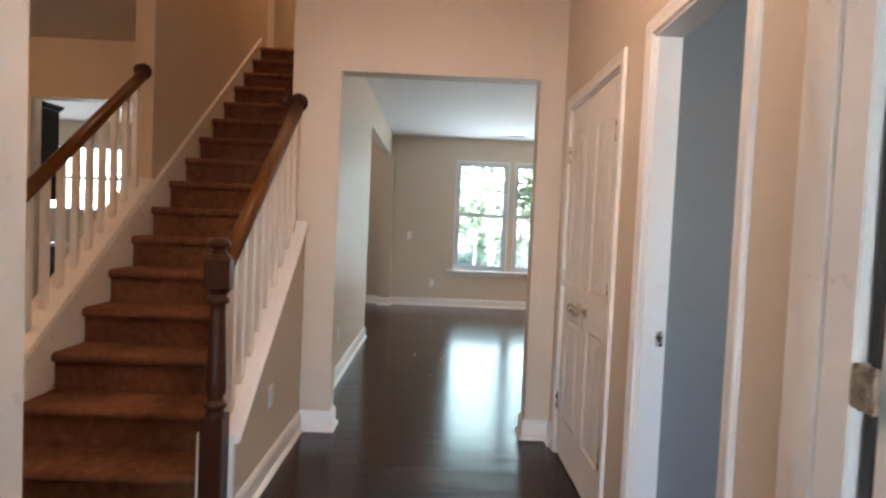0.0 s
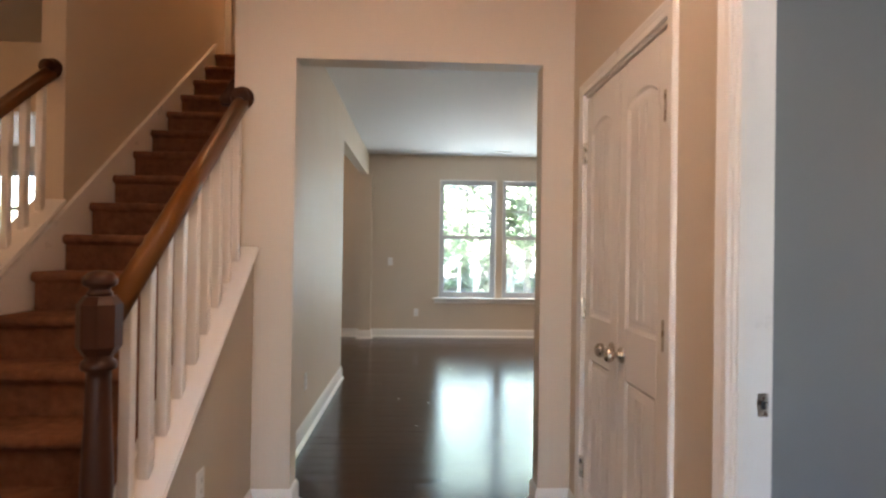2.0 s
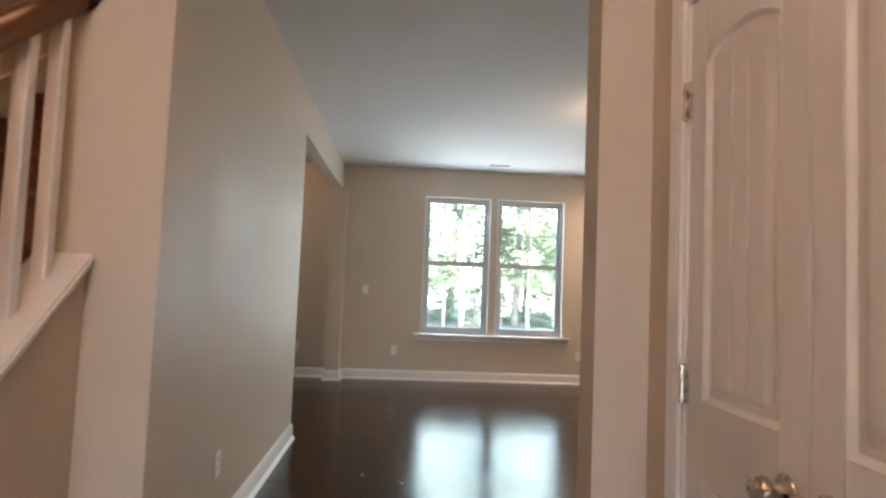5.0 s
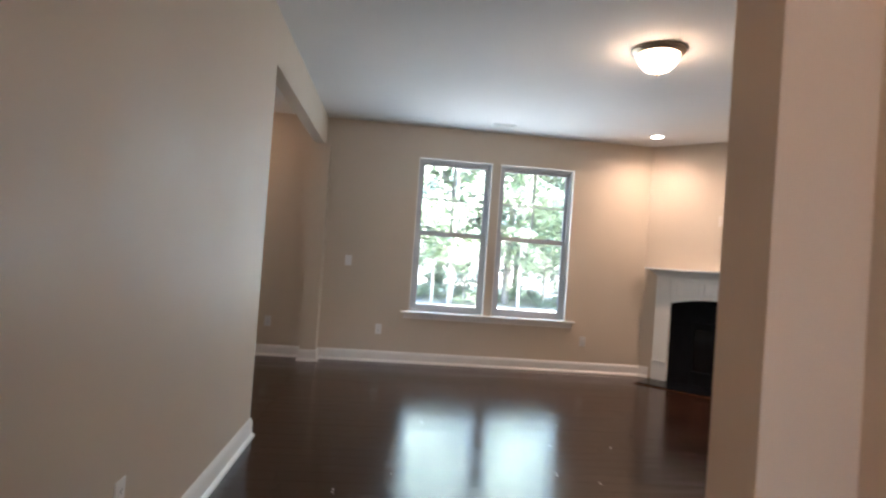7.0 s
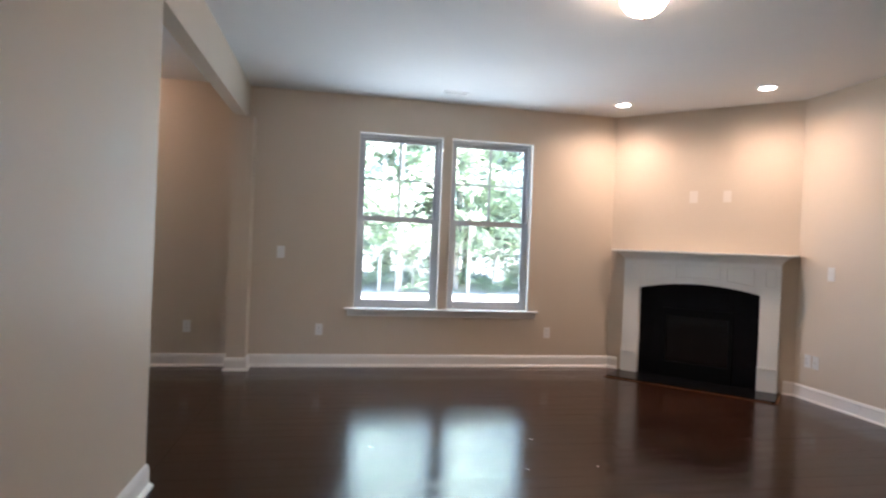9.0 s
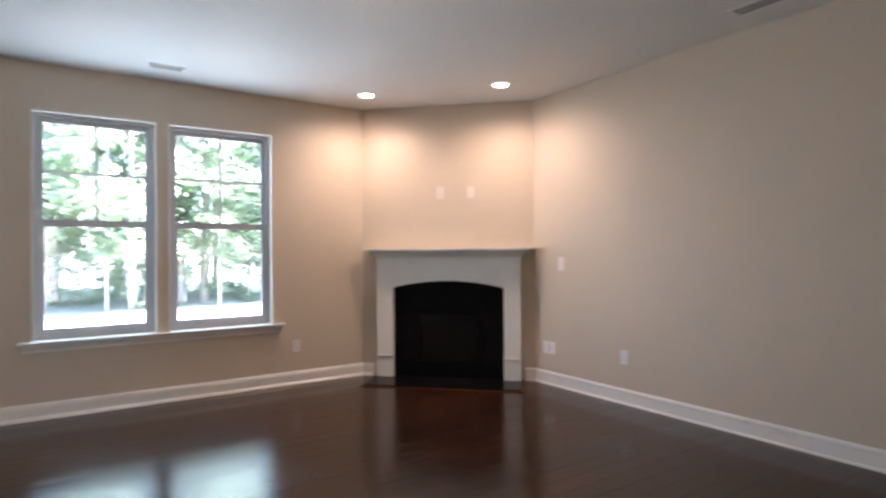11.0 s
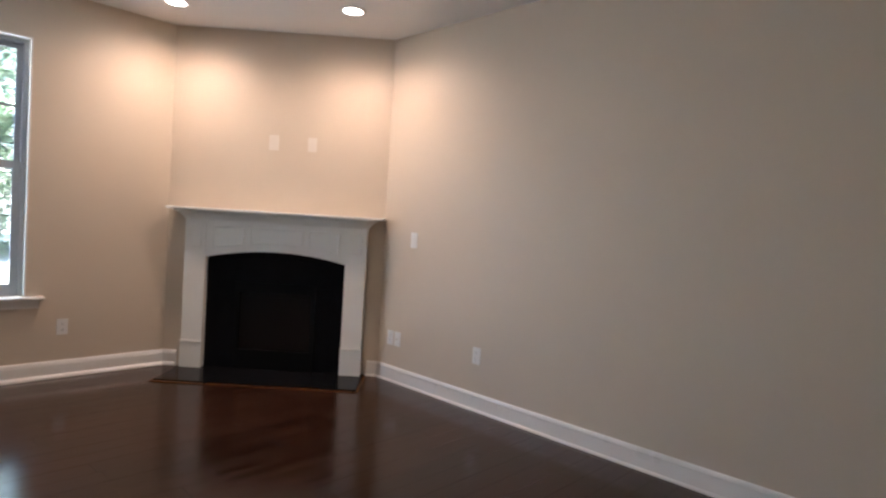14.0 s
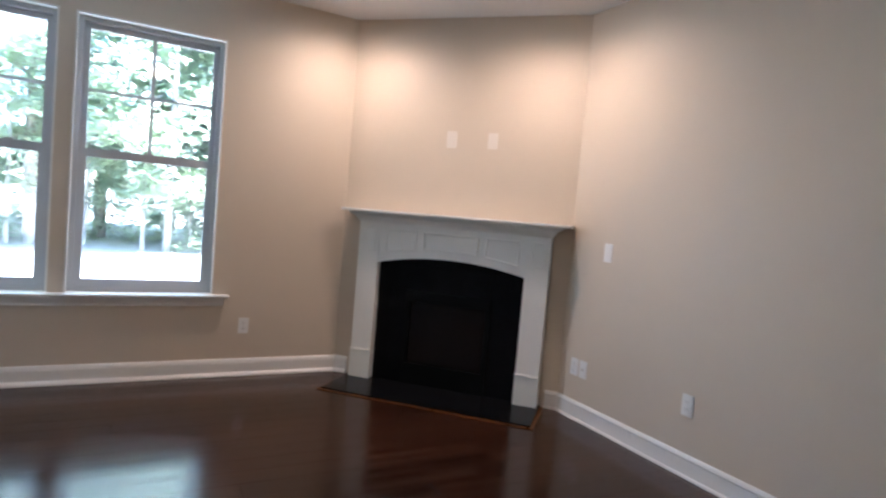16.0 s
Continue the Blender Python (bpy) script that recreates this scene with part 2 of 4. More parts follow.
# ---------------------------------------------------------------- the plan
H = 2.74                      # ceiling
UP = 3.09                     # upper floor
FAR = 9.30                    # inner face of the window wall
EAST = 4.315                  # inner face of the long side wall
HALLX = -0.77                 # hall wall
BEAMX = -0.771                # face of the beam
OPY0, OPY1 = 3.51, 3.635      # cased opening wall
OPX0, OPX1, OPZ = -0.612, 0.597, 2.217
FOYX = 0.755                  # foyer's side wall with the closet
KNEE = -0.80                  # face of the knee wall
SL, SR = -1.93, -0.915        # staircase between its skirts
RUN, RISE, Y0 = 0.244, 0.193, 2.143
STEPS = 16
W1, W2, WZ0, WZ1 = (0.303, 1.150), (1.258, 2.130), 0.60, 2.37

# floor slab and ceilings
structure("floor", boxes([(-6.6, 4.45, 1.02, 9.45, -0.20, -0.013)]), UNDER, "dark hardwood floor of long glossy planks", "floor")
structure("floor_study", boxes([(0.851, 4.45, -1.9, 1.02, -0.20, -0.013)]), CARPET, "plain carpet floor of the side room", "floor")
structure("ceiling", boxes([(-0.90, 4.45, 1.02, 9.45, H, H + 0.30), (-6.6, -2.06, 1.02, 9.45, H, H + 0.30),
                            (-2.06, -0.90, 1.02, 1.75, H, H + 0.30), (-2.06, -0.90, 6.10, 9.45, H, H + 0.30),
                            (0.755, 4.45, -1.9, 1.02, H, H + 0.30)]), CEIL, "smooth white ceiling", "ceiling")
structure("ceiling_upper", boxes([(-3.2, -0.2, 1.0, 9.4, 5.55, 5.70)]), CEIL, "white ceiling over the stairwell", "ceiling")

# walls
structure("wall_north", boxes([
    (-6.6, -6.45, FAR, FAR + 0.20, 0, H), (-6.45, -5.02, FAR, FAR + 0.20, 0, 1.25), (-6.45, -5.02, FAR, FAR + 0.20, 2.38, H),
    (-5.02, -4.3, FAR, FAR + 0.20, 0, H), (-4.3, -2.5, FAR, FAR + 0.20, 0, 0.7), (-4.3, -2.5, FAR, FAR + 0.20, 2.3, H),
    (-2.5, W1[0], FAR, FAR + 0.20, 0, H), (W1[0], W1[1], FAR, FAR + 0.20, 0, WZ0), (W1[0], W1[1], FAR, FAR + 0.20, WZ1, H),
    (W1[1], W2[0], FAR, FAR + 0.20, 0, H), (W2[0], W2[1], FAR, FAR + 0.20, 0, WZ0), (W2[0], W2[1], FAR, FAR + 0.20, WZ1, H),
    (W2[1], 4.45, FAR, FAR + 0.20, 0, H)]), PAINT, "plain beige painted wall with two windows", "wall")
structure("wall_east", boxes([(EAST, 4.45, 2.27, FAR, 0, H)]), PAINT, "long plain beige painted wall", "wall")
structure("wall_corner", prism([(3.075, FAR), (EAST, 8.06), (EAST, 8.23), (3.245, FAR)], "z", 0, H), PAINT,
          "angled beige wall behind the fireplace", "wall")
structure("wall_opening", boxes([
    (-0.905, OPX0, OPY0, OPY1, 0, H), (OPX1, FOYX, OPY0, OPY1, 0, H), (OPX0, OPX1, OPY0, OPY1, OPZ, H),
    (FOYX, EAST, OPY0, OPY1, 0, H)]), PAINT, "beige wall with a wide plain opening", "wall")
structure("wall_hall", boxes([(-0.905, HALLX, OPY1, 6.48, 0, H), (-0.905, -0.77, OPY0, 8.2, H + 0.3, 5.55),
                              (-0.905, HALLX, OPY0 + 0.001, OPY1, H, H + 0.3)]), PAINT,
          "beige hall wall beside the stairs", "wall")
structure("beam", boxes([(-0.875, BEAMX, 6.48, FAR, 2.405, H)]), PAINT, "beige boxed ceiling beam", "beam")
structure("pilaster", boxes([(-0.875, -0.705, 9.11, FAR, 0, 2.405)]), PAINT, "beige wall stub under the beam", "pilaster")
structure("wall_foyer", boxes([
    (FOYX, 0.851, 2.075, 2.418, 0, H), (FOYX, 0.851, 3.322, OPY0, 0, H), (FOYX, 0.851, 2.418, 3.322, 2.02, H),
    (FOYX, 0.851, 1.02, 1.420, 0, H), (FOYX, 0.851, 1.420, 2.075, 2.03, H)]), PAINT, "beige foyer wall with closet and doorway", "wall")
structure("wall_closet", boxes([(1.50, 1.55, 2.27, OPY0, 0, H)]), PAINT, "plain wall at the back of the closet", "wall")
structure("wall_study", boxes([(0.852, EAST, 2.15, 2.27, 0, H), (0.848, 0.852, -1.9, 1.36, 0, H)]), BLUE, "flat blue-grey painted wall", "wall")
structure("wall_study_east", boxes([(EAST, 4.45, -1.9, 2.27, 0, H)]), BLUE, "flat blue-grey painted wall", "wall")
# Opening is unseen, placed to light the study wall but not the jamb.
structure("wall_study_front", boxes([(0.755, 0.93, -1.9, -1.78, 0, H), (1.50, 4.45, -1.9, -1.78, 0, H), (0.93, 1.50, -1.9, -1.78, 0, 1.08),
                                     (0.93, 1.50, -1.9, -1.78, 2.0, H)]), BLUE, "blue-grey wall with an added unseen opening for daylight", "wall")
structure("wall_front", boxes([(-6.6, -0.885, 1.02, 1.17, 0, 5.55), (-0.885, FOYX, 1.02, 1.17, 2.12, 5.55), (0.755, 0.848, -1.78, 1.02, 0, H)]),
          PAINT, "beige wall round the front door", "wall")
structure("wall_stair", boxes([(-2.06, SL, 3.885, 6.36, 0, 5.55), (-2.06, SL, 6.36, 8.2, 0, UP - 0.25), (-2.06, SL, 1.17, 3.885, H, 5.55), (-3.2, -0.905, 8.08, 8.2, UP, 5.55),
                               (-3.2, -2.06, 5.2, 5.3, UP, 5.55),
                               (-0.905, -0.77, 1.17, OPY0, H + 0.3, 5.55)]), PAINT, "tall beige stairwell wall", "wall")
structure("wall_parlour", boxes([(-6.6, -3.46, 4.90, 5.03, 0, H), (-3.46, -2.30, 4.90, 5.03, 2.245, H), (-2.30, -2.06, 4.90, 5.03, 0, H)]),
          PAINT, "warm beige wall with a plain opening", "wall")
structure("wall_west", boxes([(-6.75, -6.6, 1.02, 9.5, 0, H)]), PAINT, "plain beige wall", "wall")
structure("wall_kitchen", boxes([(-6.6, -4.78, 6.93, 7.03, 0, H)]), PAINT, "beige kitchen partition wall", "wall")
structure("floor_upper", boxes([(SL, -0.905, 6.09, 8.2, UP - 0.25, UP - 0.004), (-3.2, SL, 6.36, 8.2, UP - 0.25, UP - 0.004)]), CARPET, "brown carpeted landing at the stair top", "floor")
# Unseen roof, added to keep sun and sky off the front door.
structure("roof_sun_block", boxes([(-3.2, 0.755, -4.6, 1.02, 2.75, 2.9), (-3.2, 0.755, -4.6, -4.4, 2.25, 2.75)]), SIDING, "added unseen porch roof that blocks the sun", "porch roof")
# Unseen walls, added to narrow the daylight that reaches the foyer.
structure("wall_daylight_block", boxes([(-3.35, -3.2, -4.6, 1.02, -0.4, 2.9), (0.60, 0.754, -4.6, -1.9, -0.4, 2.75), (-3.2, -1.12, -4.6, -4.4, -0.4, 2.25), (0.42, 0.6, -4.6, -4.4, -0.4, 2.25)]), SIDING, "added unseen walls that limit daylight to the foyer", "wall")
structure("porch_floor", boxes([(-3.2, 0.755, -4.6, 1.02, -0.25, -0.02)]), CONCRETE, "grey concrete porch slab", "porch")
# Unseen solid mass over the ceilings, added to keep the sun out.
structure("house_shell", boxes([(-6.8, 4.6, 0.9, 9.5, 5.72, 6.0), (-6.8, -3.2, 0.9, 9.5, 3.05, 5.7), (-0.2, 4.6, 1.0, 9.5, 3.05, 5.7)]),
          SIDING, "unseen upper storey and roof added to block the sun", "upper storey")

# baseboards
BASE_PROFILE = [(0, 0), (0, 0.031), (0.012, 0.030), (0.024, 0.021), (0.030, 0.015), (0.095, 0.015), (0.112, 0.011), (0.124, 0.005), (0.127, 0)]


SLIM_BASE = [(0, 0), (0, 0.015), (0.008, 0.015), (0.014, 0.012), (0.018, 0.008), (0.098, 0.007), (0.103, 0.010), (0.114, 0.008), (0.124, 0.004), (0.128, 0)]


def baseboard(path, label="white baseboard with a quarter-round shoe", profile=BASE_PROFILE):
    """The room lies to the right of the way along the path."""
    structure("baseboard", sweep([(x, y, 0.0) for x, y in path], profile, (0, 0, 1)), TRIM, label, "baseboard")


baseboard([(-6.5, FAR), (-0.875, FAR), (-0.875, 9.11), (-0.705, 9.11), (-0.705, FAR), (3.075, FAR), (3.155, 9.22)])
baseboard([(4.252, 8.123), (EAST, 8.06), (EAST, OPY1)], "white baseboard with a slim shoe along the long wall", SLIM_BASE)
baseboard([(KNEE, 2.37), (KNEE, OPY0), (OPX0, OPY0), (OPX0, OPY1), (HALLX, OPY1), (HALLX, 6.48), (-0.905, 6.48)])
baseboard([(EAST, OPY1), (OPX1, OPY1), (OPX1, OPY0), (FOYX, OPY0), (FOYX, 3.378)])
baseboard([(FOYX, 2.362), (FOYX, 2.131)])
baseboard([(FOYX, 1.340), (FOYX, 1.235)])
baseboard([(0.852, 2.15), (EAST, 2.15)])

# ---------------------------------------------------------------- windows


def window(name, x0, x1, z0, z1, label, grid=True):
    y = FAR + 0.055
    w = thing(name, pose(0, 0, 0), label, "window")
    w["kind"] = "structure"
    fr = bmesh.new()
    t = 0.030
    add_box(fr, x0, x0 + t, y, y + 0.085, z0, z1, 0.004)
    add_box(fr, x1 - t, x1, y, y + 0.085, z0, z1, 0.004)
    add_box(fr, x0 + t, x1 - t, y, y + 0.085, z1 - t, z1, 0.004)
    add_box(fr, x0 + t, x1 - t, y, y + 0.085, z0, z0 + t, 0.004)
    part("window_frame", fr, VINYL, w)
    mid = z0 + (z1 - z0) * 0.512
    a0, a1 = x0 + t, x1 - t

    def sash(sname, y0, s0, s1, edge, rail, top):
        bm = bmesh.new()
        add_box(bm, a0, a0 + edge, y0, y0 + 0.034, s0, s1, 0.004)
        add_box(bm, a1 - edge, a1, y0, y0 + 0.034, s0, s1, 0.004)
        add_box(bm, a0 + edge, a1 - edge, y0, y0 + 0.034, s0, s0 + rail, 0.004)
        add_box(bm, a0 + edge, a1 - edge, y0, y0 + 0.034, s1 - top, s1, 0.004)
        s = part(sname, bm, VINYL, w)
        g = part("pane", box(a0 + edge, a1 - edge, y0 + 0.014, y0 + 0.018, s0 + rail, s1 - top), GLASS, s, "clear glass pane")
        g.visible_shadow = False
        return s, (a0 + edge, a1 - edge, s0 + rail, s1 - top)

    up, (g0, g1, h0, h1) = sash("upper_sash", y + 0.042, mid - 0.012, z1 - t, 0.034, 0.034, 0.036)
    sash("lower_sash", y + 0.006, z0 + t, mid + 0.030, 0.044, 0.052, 0.054)
    if grid:
        gx, gz = (g0 + g1) / 2, (h0 + h1) / 2
        bm = boxes([(gx - 0.011, gx + 0.011, y + 0.050, y + 0.064, h0, h1), (g0, gx - 0.011, y + 0.050, y + 0.064, gz - 0.010, gz + 0.010),
                    (gx + 0.011, g1, y + 0.050, y + 0.064, gz - 0.010, gz + 0.010)])
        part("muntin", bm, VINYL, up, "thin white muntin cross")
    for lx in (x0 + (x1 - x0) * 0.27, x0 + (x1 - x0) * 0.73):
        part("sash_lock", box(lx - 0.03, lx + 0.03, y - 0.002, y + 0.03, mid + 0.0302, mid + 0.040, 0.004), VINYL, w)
    # thin trim bead round the opening
    part("casing_bead", sweep([(x0 - 0.004, FAR - 0.004, z0), (x0 - 0.004, FAR - 0.004, z1 + 0.004), (x1 + 0.004, FAR - 0.004, z1 + 0.004), (x1 + 0.004, FAR - 0.004, z0)],
                              [(-0.004, -0.006), (-0.004, 0.006), (0.004, 0.006), (0.004, -0.006)], (0, -1, 0)), TRIM, w)
    return w


window("window_1", *W1, WZ0, WZ1, "white double-hung vinyl window with a grid in the upper sash")
window("window_2", *W2, WZ0, WZ1, "white double-hung vinyl window with a grid in the upper sash")
window("window_3", -6.45, -5.02, 1.25, 2.38, "white double-hung kitchen window", False)
# Unseen window, added as an opening for the kitchen's fill lamp.
window("window_4", -4.3, -2.5, 0.7, 2.3, "added unseen wide kitchen window", False)
sill = thing("window_sill", pose(0, 0, 0), "long white painted sill under both windows", "window sill")
sill["kind"] = "structure"
part("stool", box(0.205, 2.248, FAR - 0.060, FAR + 0.054, 0.578, 0.598, 0.006, 3), TRIM, sill)
part("apron", sweep([(0.235, FAR - 0.003, 0.578), (2.218, FAR - 0.003, 0.578)],
                    [(0.003, 0), (0.018, 0), (0.018, 0.012), (0.012, 0.05), (0.014, 0.062), (0.003, 0.062)], (0, -1, 0)), TRIM, sill)

# ---------------------------------------------------------------- doors and casings
CASING = [(0, 0), (0.009, 0), (0.0115, 0.004), (0.0115, 0.024), (0.0135, 0.029), (0.0135, 0.034), (0.0165, 0.044), (0.0150, 0.052), (0.0100, 0.057), (0, 0.058)]


def casing(name, y0, y1, top, label):
    """A moulded casing on the foyer's side wall, round an opening from y0 to y1."""
    x = FOYX
    path = [(x, y1, 0.0), (x, y1, top), (x, y0, top), (x, y0, 0.0)]
    structure(name, sweep(path, [(a, -b) for a, b in CASING], (-1, 0, 0)), TRIM, label, "door casing")


def jamb(y0, y1, top, x0, x1):
    t = 0.018
    structure("trim", boxes([(x0, x1, y0, y0 + t, 0, top), (x0, x1, y1 - t, y1, 0, top), (x0, x1, y0 + t, y1 - t, top - t, top)]),
              TRIM, "white painted door jamb", "door jamb")


CY0, CY1, CTOP = 2.418, 3.322, 2.020
BY0, BY1, BTOP = 1.420, 2.075, 2.030
jamb(CY0, CY1, CTOP, FOYX + 0.001, 0.850)
casing("casing_closet", CY0 + 0.006, CY1 - 0.006, CTOP - 0.006, "white moulded casing round the closet doors")
jamb(BY0, BY1, BTOP, FOYX - 0.001, 0.853)
casing("casing_study", BY0 + 0.006, BY1 - 0.006, BTOP - 0.006, "white moulded casing round the open doorway")
structure("trim", boxes([(0.762, 0.777, BY1 - 0.027, BY1 - 0.0182, 0, BTOP - 0.018), (0.762, 0.777, BY0 + 0.0182, BY0 + 0.027, 0, BTOP - 0.018)]),
          TRIM, "white door stop on the jamb", "door stop")


def arch(y0, y1, base, rise, n=14):
    pts = []
    for i in range(n + 1):
        u = i / n
        s = math.sin(math.pi * u)
        pts.append((y0 + (y1 - y0) * u, base + rise * (max(0.0, s) ** 0.85)))
    return pts


def closet_leaf(y0, y1, hinge_y, knob_y):
    """A moulded two-panel leaf; its face looks to -x."""
    xf, xb = FOYX + 0.006, FOYX + 0.041
    z0, z1 = 0.012, CTOP - 0.026
    d = thing("closet_door", pose(0, 0, 0), "white moulded closet door with an arched plank panel, shut", "door", "pair of closet doors")
    p0, p1 = y0 + 0.077, y1 - 0.077
    lo0, lo1, up0, up1, rise = z0 + 0.218, z0 + 0.815, z0 + 0.992, z1 - 0.174, 0.047
    bm = bmesh.new()
    add_box(bm, xf, xb, y0, p0, z0, z1, 0.003)
    add_box(bm, xf, xb, p1, y1, z0, z1, 0.003)
    add_box(bm, xf, xb, p0, p1, z0, lo0)
    add_box(bm, xf, xb, p0, p1, lo1, up0)
    add_prism(bm, [(p0, z1)] + arch(p0, p1, up1, rise) + [(p1, z1)], "x", xf, xb)
    part("slab", bm, DOORP, d)
    # raised plank fields inside a sunk moulding
    edge = 0.050
    q0, q1 = p0 + edge, p1 - edge
    for nm, a, b in (("lower_panel", lo0, lo1), ("upper_panel", up0, up1)):
        pb = bmesh.new()
        add_box(pb, xf + 0.0065, xf + 0.022, p0 + 0.02, p1 - 0.02, a + 0.02, b - 0.02 if nm == "lower_panel" else b + rise * 0.55)
        for i in range(3):
            e0, e1 = q0 + (q1 - q0) * i / 3 + (0.0045 if i else 0), q0 + (q1 - q0) * (i + 1) / 3 - (0.0045 if i < 2 else 0)
            top = [(e0, b - edge), (e1, b - edge)]
            if nm == "upper_panel":
                top = [(e0 + (e1 - e0) * j / 5, b - 0.031 + (rise - 0.019) * max(0.0, math.sin(math.pi * (e0 + (e1 - e0) * j / 5 - q0) / (q1 - q0))) ** 0.85) for j in range(6)]
            add_prism(pb, [(e1, a + edge), (e0, a + edge)] + top, "x", xf + 0.0016, xf + 0.009)
        part(nm, pb, DOORP, d)
    mould = [(0, 0.0), (0.0008, 0.003), (-0.0015, 0.007), (-0.0085, 0.016), (-0.0100, 0.020), (-0.0092, 0.024), (-0.0028, 0.044), (-0.0020, 0.051), (-0.014, 0.051), (-0.014, 0.0)]
    ring = [(xf, y, z) for y, z in [(p0, lo0), (p1, lo0), (p1, lo1), (p0, lo1)]]
    part("moulding", sweep(ring, mould, (-1, 0, 0), True), DOORP, d)
    ring = [(xf, y, z) for y, z in [(p0, up0), (p1, up0)] + arch(p0, p1, up1, rise)[::-1]]
    part("moulding", sweep(ring, mould, (-1, 0, 0), True), DOORP, d)
    for hz in (0.315, 1.035, 1.745):
        hb = box(FOYX - 0.004, FOYX + 0.004, hinge_y - 0.020, hinge_y + 0.020, hz - 0.048, hz + 0.048, 0.001)
        add_lathe(hb, [(0.006, -0.047), (0.006, 0.047)], 12, (FOYX - 0.006, hinge_y, hz))
        part("hinge", hb, NICKEL, d, "satin nickel hinge")
    kb = lathe([(0.030, 0.0), (0.031, -0.004), (0.026, -0.009), (0.012, -0.012), (0.010, -0.026), (0.016, -0.032), (0.026, -0.040), (0.0285, -0.050),
                (0.026, -0.060), (0.016, -0.067), (0.004, -0.069)], 24, (xf, knob_y, 0.908), "x")
    part("knob", kb, NICKEL, d, "round satin nickel knob", True)
    return d


MIDC = (CY0 + CY1) / 2
closet_leaf(CY0 + 0.020, MIDC - 0.0015, CY0 + 0.018, MIDC - 0.048)
closet_leaf(MIDC + 0.0015, CY1 - 0.020, CY1 - 0.018, MIDC + 0.058)

strike = thing("strike_plate", pose(0.829, BY1 - 0.0185, 0.926), "small satin nickel strike plate on the white jamb", "strike plate")
part("plate", box(-0.013, 0.013, -0.0025, -0.0005, -0.028, 0.028, 0.001), NICKEL, strike)
part("latch_hole", box(-0.006, 0.006, -0.0035, -0.0026, -0.010, 0.010), DARKSLOT, strike)

# front door frame, opened leaf outside
structure("door_frame_front", boxes([(0.715, 0.7545, 0.950, 1.030, 0, 2.12), (0.724, 0.7545, 1.030, 1.038, 0, 2.12), (0.715, 0.7545, 1.038, 1.085, 0, 2.12), (0.722, 0.7545, 1.085, 1.105, 0, 2.12), (-0.885, -0.823, 0.985, 1.16, 0, 2.12), (-0.823, 0.715, 0.985, 1.16, 2.06, 2.12)], 0.003), TRIM,
          "white front door frame", "door frame")
structure("casing_front", boxes([(0.7405, 0.7545, 1.1055, 1.180, 0, 2.12)], 0.003), TRIM, "white casing beside the front door", "door casing")
leaf = thing("storm_door", pose(0.738, 0.930, 0, 0, 0, -4), "white storm door standing open outward on its hinges", "door")
part("leaf", box(0.0, 0.045, -0.92, -0.012, 0.02, 2.03, 0.004), TRIM, leaf)
# Dark strip stands in for the shaded gap between frame and leaf.
part("gap_strip", box(-0.004, 0.02, -0.0115, 0.012, 0.02, 2.03), DARKSLOT, leaf, "dark strip filling the gap at the hinge edge")
for hz in (0.35, 1.065, 1.80):
    hb = lathe([(0.008, -0.040), (0.008, 0.040)], 14, (-0.016, 0.0, hz))
    add_box(hb, -0.026, -0.016, -0.040, 0.018, hz - 0.038, hz + 0.038, 0.002)
    part("hinge", hb, NICKEL, leaf, "satin nickel hinge")

# ---------------------------------------------------------------- staircase
stairs = thing("staircase", pose(0, 0, 0), "straight staircase covered in brown carpet", "staircase")
for k in range(1, STEPS + 1):
    yk, zk = Y0 + RUN * k, RISE * k
    r = 0.026
    nose = [(yk + r - r * math.sin(a), zk - r + r * math.cos(a)) for a in [math.pi * i / 8 for i in range(9)]]
    outline = [(yk + RUN + 0.032, zk)] + nose + [(yk + 0.030, zk - 2 * r - 0.004), (yk + 0.032, zk - RISE), (yk + RUN + 0.032, zk - RISE)]
    if k == STEPS:
        outline = [(yk + 0.032 + RUN * 0.2, zk)] + nose + [(yk + 0.030, zk - 2 * r - 0.004), (yk + 0.032, zk - RISE), (yk + 0.032 + RUN * 0.2, zk - RISE)]
    bm = prism(outline, "x", SL + 0.019, SR - 0.019)
    part("step", bm, CARPET, stairs)


def slope(y, off=0.0):
    return RISE + (y - Y0 - RUN) * RISE / RUN + off


def band(y0, y1, lo, hi):
    return [(y0, max(0, slope(y0, lo))), (y1, slope(y1, lo)), (y1, slope(y1, hi)), (y0, max(0, slope(y0, hi)))]


YTOP = Y0 + RUN * STEPS
YE = YTOP + 0.05
part("skirt_board", prism([(2.27, 0), (2.36, 0), (YE, slope(YE, -0.26)), (YE, slope(YE, 0.028)), (2.27, slope(2.27, 0.125))], "x", SL, SL + 0.016), TRIM, stairs, "white skirt board")
part("skirt_cap", prism([(YE, slope(YE, 0.0285)), (YE, slope(YE, 0.062)), (2.27, slope(2.27, 0.158)), (2.27, slope(2.27, 0.1255))], "x", SL, SL + 0.024), TRIM, stairs, "white moulded skirt cap")
part("skirt_board", prism([(2.29, 0), (2.36, 0)] + band(2.36, YTOP + 0.05, -0.26, 0.10)[1:3] + [(2.36, 0.42), (2.29, 0.42)], "x", SR - 0.018, SR - 0.001), TRIM, stairs, "white skirt board")

# knee walls with white caps
CAPLO, CAPT = 0.195, 0.026


def knee(name, x0, x1, y0, y1, label, lift=0.0):
    structure(name, prism([(y0, 0), (y1, 0), (y1, slope(y1, CAPLO + lift)), (y0, slope(y0, CAPLO + lift))], "x", x0, x1), PAINT, label, "knee wall")


